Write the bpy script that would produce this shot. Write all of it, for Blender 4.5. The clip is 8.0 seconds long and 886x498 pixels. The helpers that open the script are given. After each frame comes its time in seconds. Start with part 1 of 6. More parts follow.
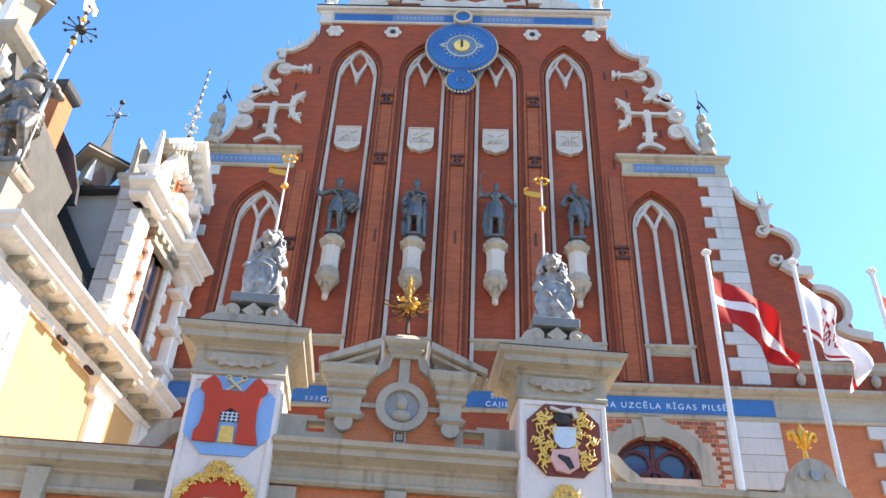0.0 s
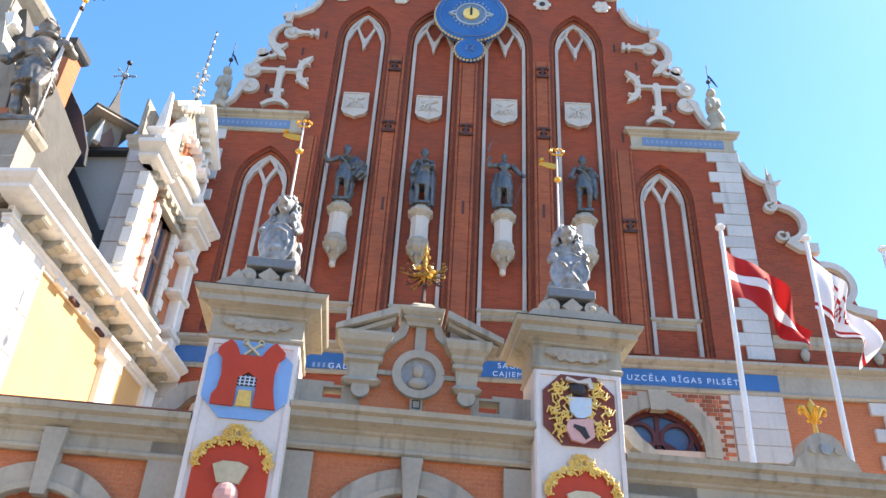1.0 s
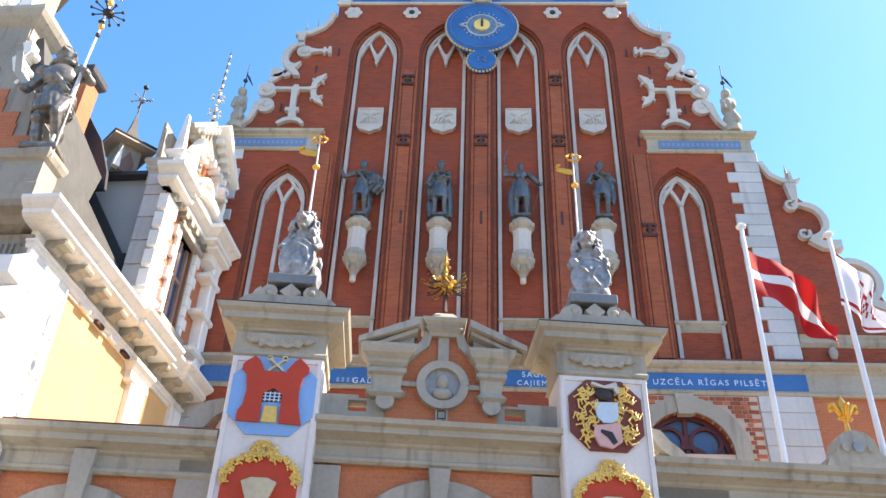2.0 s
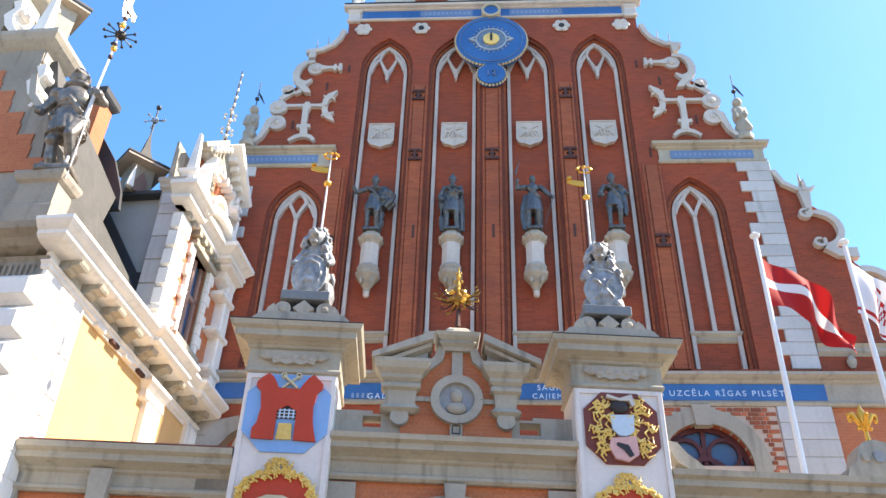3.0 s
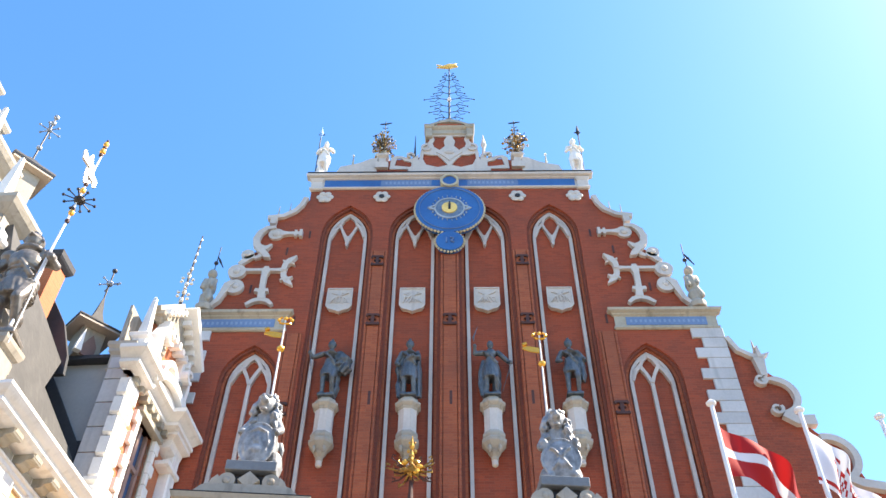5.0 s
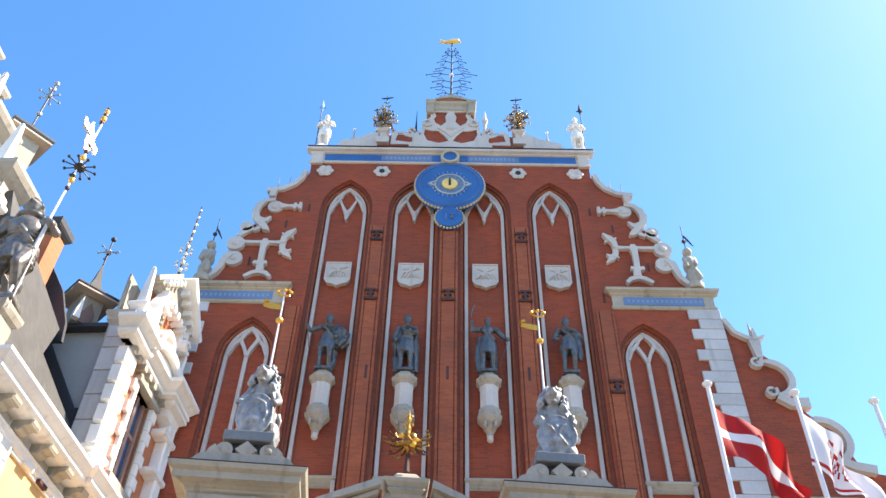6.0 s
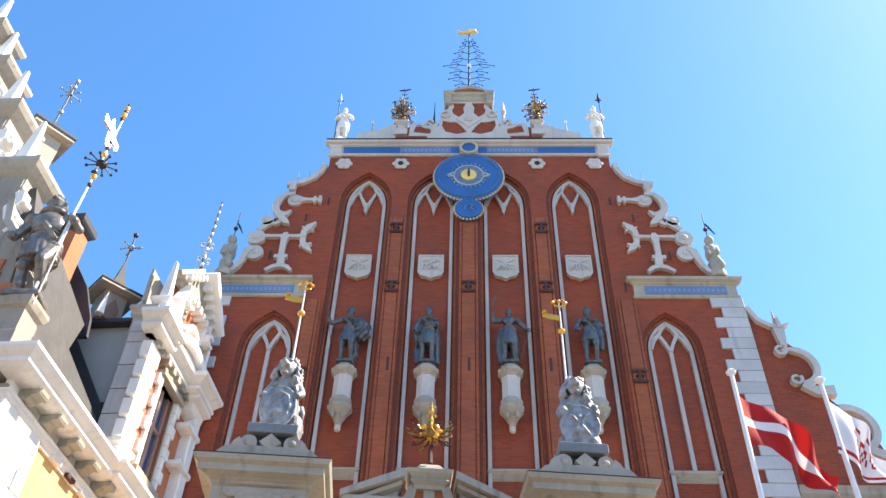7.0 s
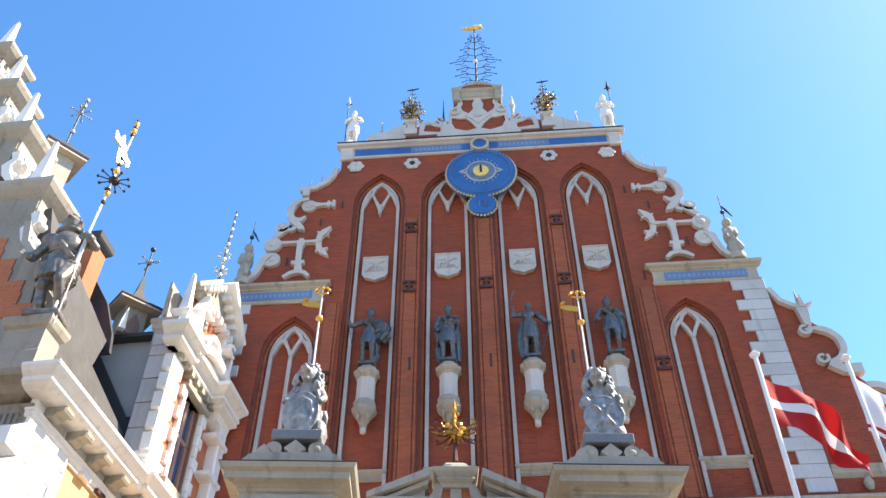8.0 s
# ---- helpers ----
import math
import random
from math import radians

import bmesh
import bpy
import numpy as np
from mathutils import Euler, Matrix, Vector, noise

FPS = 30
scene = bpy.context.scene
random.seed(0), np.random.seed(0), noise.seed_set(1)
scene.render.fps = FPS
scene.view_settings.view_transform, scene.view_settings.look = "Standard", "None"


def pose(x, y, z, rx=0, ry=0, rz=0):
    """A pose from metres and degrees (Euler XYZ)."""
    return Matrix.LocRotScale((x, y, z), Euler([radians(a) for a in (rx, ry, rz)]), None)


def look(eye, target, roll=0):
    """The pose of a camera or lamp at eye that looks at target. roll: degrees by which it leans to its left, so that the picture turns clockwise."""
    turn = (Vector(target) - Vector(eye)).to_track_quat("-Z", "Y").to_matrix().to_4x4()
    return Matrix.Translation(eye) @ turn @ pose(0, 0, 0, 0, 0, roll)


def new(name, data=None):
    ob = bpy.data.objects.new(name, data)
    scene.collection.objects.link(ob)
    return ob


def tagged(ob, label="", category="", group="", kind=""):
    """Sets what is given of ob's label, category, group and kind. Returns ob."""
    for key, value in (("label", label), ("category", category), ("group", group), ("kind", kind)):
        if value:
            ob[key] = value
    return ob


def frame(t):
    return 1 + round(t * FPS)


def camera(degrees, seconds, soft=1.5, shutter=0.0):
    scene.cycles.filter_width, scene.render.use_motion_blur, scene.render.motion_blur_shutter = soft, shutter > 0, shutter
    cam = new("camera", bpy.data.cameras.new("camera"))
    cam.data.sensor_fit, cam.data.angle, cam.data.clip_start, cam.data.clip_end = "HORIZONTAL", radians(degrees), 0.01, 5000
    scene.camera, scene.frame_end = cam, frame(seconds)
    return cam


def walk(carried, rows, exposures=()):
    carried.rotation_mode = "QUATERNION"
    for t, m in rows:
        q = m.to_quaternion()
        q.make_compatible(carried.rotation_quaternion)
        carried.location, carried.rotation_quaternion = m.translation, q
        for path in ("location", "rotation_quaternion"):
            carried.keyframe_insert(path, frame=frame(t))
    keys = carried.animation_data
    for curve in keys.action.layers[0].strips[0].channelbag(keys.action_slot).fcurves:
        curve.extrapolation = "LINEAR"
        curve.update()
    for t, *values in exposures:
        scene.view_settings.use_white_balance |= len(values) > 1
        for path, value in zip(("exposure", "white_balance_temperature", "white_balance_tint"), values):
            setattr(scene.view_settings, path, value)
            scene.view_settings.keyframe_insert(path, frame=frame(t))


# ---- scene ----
cam = camera(55.6, 8.0)
PATH = [
    (0, (0.38, -0.691, 1.681), (0.32, 0.946, 2.828), 2.8),
    (0.5, (0.001, -0.692, 1.664), (0.008, 0.977, 2.765), 2.6),
    (1, (-0.122, -0.636, 1.653), (-0.152, 1.04, 2.744), 3.4),
    (1.5, (-0.141, -0.621, 1.613), (-0.191, 1.039, 2.728), 2.4),
    (1.7, (-0.138, -0.605, 1.601), (-0.207, 1.051, 2.719), 2.5),
    (2.8, (-0.073, -0.587, 1.582), (-0.164, 1.072, 2.693), 1.4),
    (3, (-0.083, -0.594, 1.6), (-0.194, 1.043, 2.743), 1.9),
    (3.3, (-0.076, -0.638, 1.653), (-0.195, 0.947, 2.867), 2.9),
    (3.5, (-0.042, -0.65, 1.682), (-0.144, 0.904, 2.937), 3.2),
    (4, (0.094, -0.62, 1.705), (-0.003, 0.825, 3.085), 1.9),
    (4.5, (0.139, -0.586, 1.701), (0.08, 0.799, 3.143), 0.4),
    (4.7, (0.121, -0.571, 1.687), (0.088, 0.812, 3.131), -0.2),
    (6, (0.005, -0.522, 1.654), (-0.009, 0.904, 3.056), 1.3),
    (6.5, (-0.007, -0.512, 1.656), (-0.037, 0.924, 3.047), 1.6),
    (7, (-0.01, -0.502, 1.658), (-0.07, 0.937, 3.045), 1.8),
    (7.5, (0.067, -0.453, 1.675), (-0.009, 1.015, 3.031), 0.5),
    (8, (0.086, -0.468, 1.678), (-0.02, 0.972, 3.061), -0.1),
]
walk(cam, [(t, look(eye, target, roll)) for t, eye, target, roll in PATH], ((0.0, 1.6, 7500, 12), (3.5, 1.57, 7500, 12), (4.5, 1.64, 7500, 12), (6.0, 1.48, 7350, 12), (8.0, 1.4, 7350, 12)))

# ---- world, sun, exposure ----
SUN_AZ, SUN_EL = 8.0, 49.0      # degrees from +x towards +y, and above the horizon
world = bpy.data.worlds.new("sky")
scene.world = world
world.use_nodes = True
wn = world.node_tree.nodes
sky = wn.new("ShaderNodeTexSky")
sky.sky_type, sky.sun_disc = "NISHITA", False
sky.sun_elevation, sky.sun_rotation = radians(SUN_EL), radians(90 - SUN_AZ)
sky.air_density, sky.dust_density, sky.ozone_density = 1.0, 0.38, 4.0
wn["Background"].inputs["Strength"].default_value = 0.16
deep = wn.new("ShaderNodeHueSaturation")
deep.inputs["Saturation"].default_value = 1.23
world.node_tree.links.new(sky.outputs[0], deep.inputs["Color"])
world.node_tree.links.new(deep.outputs[0], wn["Background"].inputs["Color"])
sun = new("sun", bpy.data.lights.new("sun", "SUN"))
sun.data.energy, sun.data.angle, sun.data.color = 5.0, radians(0.5), (1.0, 0.94, 0.85)
ca, sa, ce, se = math.cos(radians(SUN_AZ)), math.sin(radians(SUN_AZ)), math.cos(radians(SUN_EL)), math.sin(radians(SUN_EL))
sun.matrix_world = look((60 * ca * ce, 60 * sa * ce, 60 * se), (0, 0, 0))


# ---- materials ----
def base_mat(name, rough=0.7, metal=0.0):
    m = bpy.data.materials.new(name)
    m.use_nodes = True
    b = m.node_tree.nodes["Principled BSDF"]
    b.inputs["Roughness"].default_value, b.inputs["Metallic"].default_value = rough, metal
    return m, m.node_tree.nodes, m.node_tree.links, b


def surface(name, light, dark, rough=0.7, metal=0.0, big=0.9, fine=14.0, bump=0.15, stain=None, spread=0.0):
    """Paint, stone, plaster or metal: two scales of noise between two colours, grime streaks running down, fine relief."""
    m, n, l, b = base_mat(name, rough, metal)
    co = n.new("ShaderNodeTexCoord")
    n1, n2 = n.new("ShaderNodeTexNoise"), n.new("ShaderNodeTexNoise")
    n1.inputs["Scale"].default_value, n2.inputs["Scale"].default_value = big, fine
    n1.inputs["Detail"].default_value, n2.inputs["Detail"].default_value = 5, 8
    l.new(co.outputs["Object"], n1.inputs["Vector"]), l.new(co.outputs["Object"], n2.inputs["Vector"])
    add = n.new("ShaderNodeMath")
    add.operation = "MULTIPLY_ADD"
    add.inputs[1].default_value, add.inputs[2].default_value = 0.45, 0.0
    l.new(n2.outputs["Fac"], add.inputs[0])
    sm = n.new("ShaderNodeMath")
    sm.operation = "ADD"
    l.new(add.outputs[0], sm.inputs[0]), l.new(n1.outputs["Fac"], sm.inputs[1])
    ramp = n.new("ShaderNodeValToRGB")
    ramp.color_ramp.elements[0].position, ramp.color_ramp.elements[1].position = 0.48, 0.92
    ramp.color_ramp.elements[0].color, ramp.color_ramp.elements[1].color = (*dark, 1), (*light, 1)
    l.new(sm.outputs[0], ramp.inputs["Fac"])
    out = ramp.outputs["Color"]
    if stain:
        mp, n3 = n.new("ShaderNodeMapping"), n.new("ShaderNodeTexNoise")
        mp.inputs["Scale"].default_value = (5.0, 5.0, 0.7)
        n3.inputs["Scale"].default_value, n3.inputs["Detail"].default_value = 1.0, 6
        l.new(co.outputs["Object"], mp.inputs["Vector"]), l.new(mp.outputs[0], n3.inputs["Vector"])
        r3 = n.new("ShaderNodeValToRGB")
        r3.color_ramp.elements[0].position, r3.color_ramp.elements[1].position = 0.56, 0.74
        r3.color_ramp.elements[0].color, r3.color_ramp.elements[1].color = (0, 0, 0, 1), (0.75, 0.75, 0.75, 1)
        l.new(n3.outputs["Fac"], r3.inputs["Fac"])
        mix = n.new("ShaderNodeMixRGB")
        mix.inputs["Color2"].default_value = (*stain, 1)
        l.new(r3.outputs["Color"], mix.inputs["Fac"]), l.new(out, mix.inputs["Color1"])
        out = mix.outputs["Color"]
    if spread:
        oi, hs, mr = n.new("ShaderNodeObjectInfo"), n.new("ShaderNodeHueSaturation"), n.new("ShaderNodeMapRange")
        mr.inputs["To Min"].default_value, mr.inputs["To Max"].default_value = 1 - spread, 1 + spread
        l.new(oi.outputs["Random"], mr.inputs["Value"]), l.new(mr.outputs[0], hs.inputs["Value"]), l.new(out, hs.inputs["Color"])
        out = hs.outputs["Color"]
    l.new(out, b.inputs["Base Color"])
    bp = n.new("ShaderNodeBump")
    bp.inputs["Strength"].default_value, bp.inputs["Distance"].default_value = bump, 0.02
    l.new(n2.outputs["Fac"], bp.inputs["Height"]), l.new(bp.outputs[0], b.inputs["Normal"])
    return m


def brick_mat(name, c1, c2, mortar, width=0.25, row=0.075, joint=0.008, patch=(0.16, 0.05, 0.03), weathered=0.5):
    """Brick courses at true size on upright faces, with uneven firing, patches and recessed joints."""
    m, n, l, b = base_mat(name, 0.85)
    co, sep, comb, ad = n.new("ShaderNodeTexCoord"), n.new("ShaderNodeSeparateXYZ"), n.new("ShaderNodeCombineXYZ"), n.new("ShaderNodeMath")
    l.new(co.outputs["Object"], sep.inputs[0])
    l.new(sep.outputs["X"], ad.inputs[0]), l.new(sep.outputs["Y"], ad.inputs[1])
    l.new(ad.outputs[0], comb.inputs["X"]), l.new(sep.outputs["Z"], comb.inputs["Y"])
    br = n.new("ShaderNodeTexBrick")
    br.inputs["Scale"].default_value = 1.0
    br.inputs["Brick Width"].default_value, br.inputs["Row Height"].default_value = width, row
    br.inputs["Mortar Size"].default_value, br.inputs["Mortar Smooth"].default_value = joint, 0.3
    br.inputs["Bias"].default_value = -0.1
    br.inputs["Color1"].default_value, br.inputs["Color2"].default_value, br.inputs["Mortar"].default_value = (*c1, 1), (*c2, 1), (*mortar, 1)
    l.new(comb.outputs[0], br.inputs["Vector"])
    n1, n2 = n.new("ShaderNodeTexNoise"), n.new("ShaderNodeTexNoise")
    n1.inputs["Scale"].default_value, n1.inputs["Detail"].default_value = 0.8, 7
    n2.inputs["Scale"].default_value, n2.inputs["Detail"].default_value = 30, 4
    l.new(co.outputs["Object"], n1.inputs["Vector"]), l.new(co.outputs["Object"], n2.inputs["Vector"])
    ramp = n.new("ShaderNodeValToRGB")
    ramp.color_ramp.elements[0].position, ramp.color_ramp.elements[1].position = 0.42, 0.72
    ramp.color_ramp.elements[0].color, ramp.color_ramp.elements[1].color = (0, 0, 0, 1), (weathered, weathered, weathered, 1)
    l.new(n1.outputs["Fac"], ramp.inputs["Fac"])
    mix, mix2 = n.new("ShaderNodeMixRGB"), n.new("ShaderNodeMixRGB")
    mix.inputs["Color2"].default_value = (*patch, 1)
    l.new(ramp.outputs["Color"], mix.inputs["Fac"]), l.new(br.outputs["Color"], mix.inputs["Color1"])
    mix2.blend_type, mix2.inputs["Fac"].default_value = "OVERLAY", 0.35
    l.new(mix.outputs[0], mix2.inputs["Color1"]), l.new(n2.outputs["Fac"], mix2.inputs["Color2"])
    l.new(mix2.outputs[0], b.inputs["Base Color"])
    bp, hi = n.new("ShaderNodeBump"), n.new("ShaderNodeMath")
    hi.operation = "MULTIPLY_ADD"
    hi.inputs[1].default_value = -1.0
    l.new(br.outputs["Fac"], hi.inputs[0]), l.new(n2.outputs["Fac"], hi.inputs[2])
    bp.inputs["Strength"].default_value, bp.inputs["Distance"].default_value = 0.35, 0.008
    l.new(hi.outputs[0], bp.inputs["Height"]), l.new(bp.outputs[0], b.inputs["Normal"])
    return m


BRICK = brick_mat("dark_red_brick", (0.345, 0.061, 0.022), (0.245, 0.042, 0.016), (0.29, 0.075, 0.036))
BRICK_OLD = brick_mat("molded_brick", (0.39, 0.095, 0.036), (0.28, 0.06, 0.023), (0.3, 0.1, 0.05), weathered=0.6)
# darker brick for the middle order round niches and side windows
BRICK_DARKER = brick_mat("dark_order_brick", (0.21, 0.048, 0.024), (0.16, 0.036, 0.019), (0.15, 0.05, 0.032), weathered=0.4, patch=(0.2, 0.06, 0.03))
BRICK_ORANGE = brick_mat("orange_brick", (0.52, 0.17, 0.07), (0.46, 0.14, 0.06), (0.48, 0.19, 0.1), patch=(0.4, 0.12, 0.055))
BRICK_PIECE = surface("pressed_brick", (0.44, 0.12, 0.055), (0.28, 0.07, 0.032), 0.85, spread=0.4)
MORTAR = surface("lime_mortar", (0.6, 0.47, 0.38), (0.46, 0.34, 0.27), 0.9)
STONE = surface("pale_stone", (0.41, 0.37, 0.305), (0.295, 0.265, 0.215), 0.75, stain=(0.17, 0.158, 0.13))
CREAM = surface("cream_stone", (0.42, 0.38, 0.305), (0.31, 0.28, 0.22), 0.75, stain=(0.18, 0.165, 0.12))
WHITE = surface("white_limewash", (0.58, 0.53, 0.48), (0.45, 0.41, 0.37), 0.7, stain=(0.4, 0.36, 0.33))
GREYSTONE = surface("grey_stone", (0.36, 0.38, 0.39), (0.22, 0.23, 0.25), 0.8, stain=(0.14, 0.15, 0.16))
PIERWHITE = surface("white_pier_paint", (0.75, 0.69, 0.65), (0.62, 0.57, 0.54), 0.6, stain=(0.5, 0.46, 0.43))
# white stone of the corner house, lightened for its sunlit flank
SUNWHITE = surface("sunlit_white_stone", (0.84, 0.81, 0.76), (0.72, 0.69, 0.64), 0.75, stain=(0.6, 0.57, 0.52))
TRIM = surface("rosy_trim_stone", (0.54, 0.48, 0.44), (0.42, 0.37, 0.34), 0.75, stain=(0.34, 0.3, 0.28))
QUOIN = surface("blue_white_stone", (0.54, 0.52, 0.51), (0.42, 0.41, 0.4), 0.7, stain=(0.38, 0.37, 0.36), spread=0.08)
BLUE = surface("blue_enamel", (0.025, 0.14, 0.38), (0.016, 0.09, 0.27), 0.45, bump=0.05)
PALEBLUE = surface("pale_blue_paint", (0.22, 0.42, 0.72), (0.17, 0.34, 0.62), 0.6, bump=0.05)
PALEWHITE = surface("pale_helm_paint", (0.55, 0.66, 0.74), (0.4, 0.5, 0.6), 0.5)
FADEDBLUE = surface("faded_blue_paint", (0.14, 0.23, 0.4), (0.1, 0.17, 0.31), 0.6, bump=0.05)
FAINT = surface("faint_letter_paint", (0.22, 0.32, 0.48), (0.17, 0.26, 0.4), 0.6)
RED = surface("red_paint", (0.55, 0.05, 0.012), (0.42, 0.036, 0.01), 0.6, bump=0.05)
DARKRED = surface("oxblood_paint", (0.2, 0.04, 0.024), (0.13, 0.026, 0.016), 0.6, bump=0.05)
PINK = surface("pink_paint", (0.72, 0.42, 0.38), (0.55, 0.28, 0.26), 0.6, bump=0.05)
BLACK = surface("dark_iron", (0.03, 0.025, 0.025), (0.015, 0.013, 0.013), 0.6)
RUST = surface("rusty_iron", (0.09, 0.03, 0.02), (0.04, 0.015, 0.012), 0.7)
GOLD = surface("gilding", (0.95, 0.5, 0.07), (0.75, 0.36, 0.04), 0.25, 0.35, bump=0.1)
OLDGOLD = surface("tarnished_gilding", (0.6, 0.33, 0.06), (0.09, 0.04, 0.012), 0.28, 0.6, big=11)
BEAD = surface("pale_gold_paint", (0.62, 0.55, 0.38), (0.4, 0.33, 0.2), 0.5, bump=0.2)
GOLDPAINT = surface("gold_paint", (0.88, 0.64, 0.2), (0.6, 0.38, 0.08), 0.45, bump=0.2)
BRONZE = surface("grey_patina_bronze", (0.13, 0.145, 0.155), (0.045, 0.05, 0.055), 0.42, 0.3, big=5, stain=(0.17, 0.185, 0.195))
LIONSTONE = surface("silver_grey_zinc", (0.4, 0.405, 0.405), (0.13, 0.132, 0.135), 0.5, 0.2, big=6, stain=(0.04, 0.04, 0.04), bump=0.4)
KNIGHTSTONE = surface("dark_lead", (0.24, 0.215, 0.185), (0.09, 0.08, 0.07), 0.38, 0.3, big=5, stain=(0.06, 0.055, 0.05))
SLATE = surface("grey_slate", (0.058, 0.056, 0.053), (0.036, 0.035, 0.034), 0.7, big=2.5, stain=(0.085, 0.08, 0.073))
# the same white stone, with the shade of the gable front in its colour
SHADESTONE = surface("shaded_gable_stone", (0.34, 0.3, 0.24), (0.24, 0.21, 0.17), 0.8, stain=(0.15, 0.13, 0.1))
TIN = surface("dark_roof_tin", (0.045, 0.048, 0.055), (0.025, 0.027, 0.032), 0.55, 0.1)
PLASTER = surface("apricot_plaster", (0.72, 0.45, 0.2), (0.64, 0.38, 0.16), 0.85)
SOFFIT = surface("brown_soffit_boards", (0.5, 0.42, 0.34), (0.4, 0.33, 0.27), 0.8)
POLEWHITE = surface("white_pole_paint", (0.82, 0.82, 0.82), (0.72, 0.72, 0.72), 0.4, bump=0.03)
PAVING = surface("granite_setts", (0.17, 0.15, 0.13), (0.11, 0.1, 0.085), 0.85, big=0.3, fine=6)
LETTER = surface("pale_letter_paint", (0.6, 0.72, 0.85), (0.5, 0.6, 0.75), 0.5)


def glass_mat():
    m, n, l, b = base_mat("blue_window_glass", 0.08)
    b.inputs["Base Color"].default_value = (0.05, 0.1, 0.2, 1)
    return m


GLASS = glass_mat()


def cloth_mat(name, c):
    m, n, l, b = base_mat(name, 0.8)
    b.inputs["Base Color"].default_value = (*c, 1)
    tr, mx, nz, bp = n.new("ShaderNodeBsdfTranslucent"), n.new("ShaderNodeMixShader"), n.new("ShaderNodeTexNoise"), n.new("ShaderNodeBump")
    tr.inputs["Color"].default_value = (*c, 1)
    mx.inputs["Fac"].default_value = 0.3
    nz.inputs["Scale"].default_value = 160
    l.new(nz.outputs["Fac"], bp.inputs["Height"]), l.new(bp.outputs[0], b.inputs["Normal"])
    bp.inputs["Strength"].default_value = 0.1
    l.new(b.outputs[0], mx.inputs[1]), l.new(tr.outputs[0], mx.inputs[2])
    l.new(mx.outputs[0], n["Material Output"].inputs["Surface"])
    return m


CLOTH_RED = cloth_mat("red_flag_cloth", (0.46, 0.012, 0.012))
CLOTH_WHITE = cloth_mat("white_flag_cloth", (0.82, 0.82, 0.84))


# ---- mesh helpers ----
def link(name, bm, material, parent=None, label="", smooth=False, m=None):
    bmesh.ops.recalc_face_normals(bm, faces=bm.faces)
    me = bpy.data.meshes.new(name)
    bm.to_mesh(me)
    bm.free()
    for k in material if isinstance(material, (list, tuple)) else (material,):
        me.materials.append(k)
    if smooth:
        me.polygons.foreach_set("use_smooth", [True] * len(me.polygons))
    ob = new(name, me)
    if parent:
        ob.parent = parent
    if m is not None:
        ob.matrix_basis = m
    if label:
        ob["label"] = label
    return ob


def part(name, bm, material, parent, label="", smooth=False, m=None):
    return link(name, bm, material, parent, label, smooth, m)


def root(name, m=None):
    ob = new(name)
    ob.empty_display_size = 0.3
    if m is not None:
        ob.matrix_basis = m
    return ob


def box(x0, x1, y0, y1, z0, z1, bm=None, bev=0.0):
    bm = bm or bmesh.new()
    vs = bmesh.ops.create_cube(bm, size=1)["verts"]
    for v in vs:
        v.co = ((x0 + x1) / 2 + v.co.x * (x1 - x0), (y0 + y1) / 2 + v.co.y * (y1 - y0), (z0 + z1) / 2 + v.co.z * (z1 - z0))
    if bev:
        es = {e for v in vs for e in v.link_edges}
        bmesh.ops.bevel(bm, geom=list(es), offset=bev, segments=1, affect="EDGES")
    return bm


def prism(pts, y0, y1, bm=None):
    """A polygon of (x, z) given thickness along y."""
    return sheet(pts, (), y0, y1, bm)


def sheet(outer, holes, y0, y1, bm=None):
    """A wall of outline (x, z) with openings through it, from y0 back to y1."""
    bm = bm or bmesh.new()
    edges = []
    for ring in (outer, *holes):
        vs = [bm.verts.new((x, y0, z)) for x, z in ring]
        edges += [bm.edges.new((vs[i], vs[(i + 1) % len(vs)])) for i in range(len(vs))]
    fs = [f for f in bmesh.ops.triangle_fill(bm, use_beauty=True, edges=edges)["geom"] if isinstance(f, bmesh.types.BMFace)]
    ex = bmesh.ops.extrude_face_region(bm, geom=fs)["geom"]
    for v in ex:
        if isinstance(v, bmesh.types.BMVert):
            v.co.y = y1
    return bm


def ball(c, r, bm=None, s=(1, 1, 1), seg=12, rot=None):
    bm = bm or bmesh.new()
    m = Matrix.Translation(c) @ (rot or Matrix()) @ Matrix.Diagonal((r * s[0], r * s[1], r * s[2], 1))
    bmesh.ops.create_uvsphere(bm, u_segments=seg, v_segments=max(6, seg * 2 // 3), radius=1, matrix=m)
    return bm


def tube(pts, r, bm=None, seg=8):
    """A round rod through the points; r is one radius or one for each point."""
    bm = bm or bmesh.new()
    pts = [Vector(p) for p in pts]
    rs = r if isinstance(r, (list, tuple)) else [r] * len(pts)
    rings = []
    for i, p in enumerate(pts):
        d = (pts[min(i + 1, len(pts) - 1)] - pts[max(i - 1, 0)]).normalized()
        q = d.to_track_quat("Z", "Y")
        rings.append([bm.verts.new(p + q @ Vector((math.cos(a) * rs[i], math.sin(a) * rs[i], 0))) for a in (2 * math.pi * k / seg for k in range(seg))])
    for a, b in zip(rings, rings[1:]):
        for k in range(seg):
            bm.faces.new((a[k], a[(k + 1) % seg], b[(k + 1) % seg], b[k]))
    bm.faces.new(rings[0][::-1]), bm.faces.new(rings[-1])
    return bm


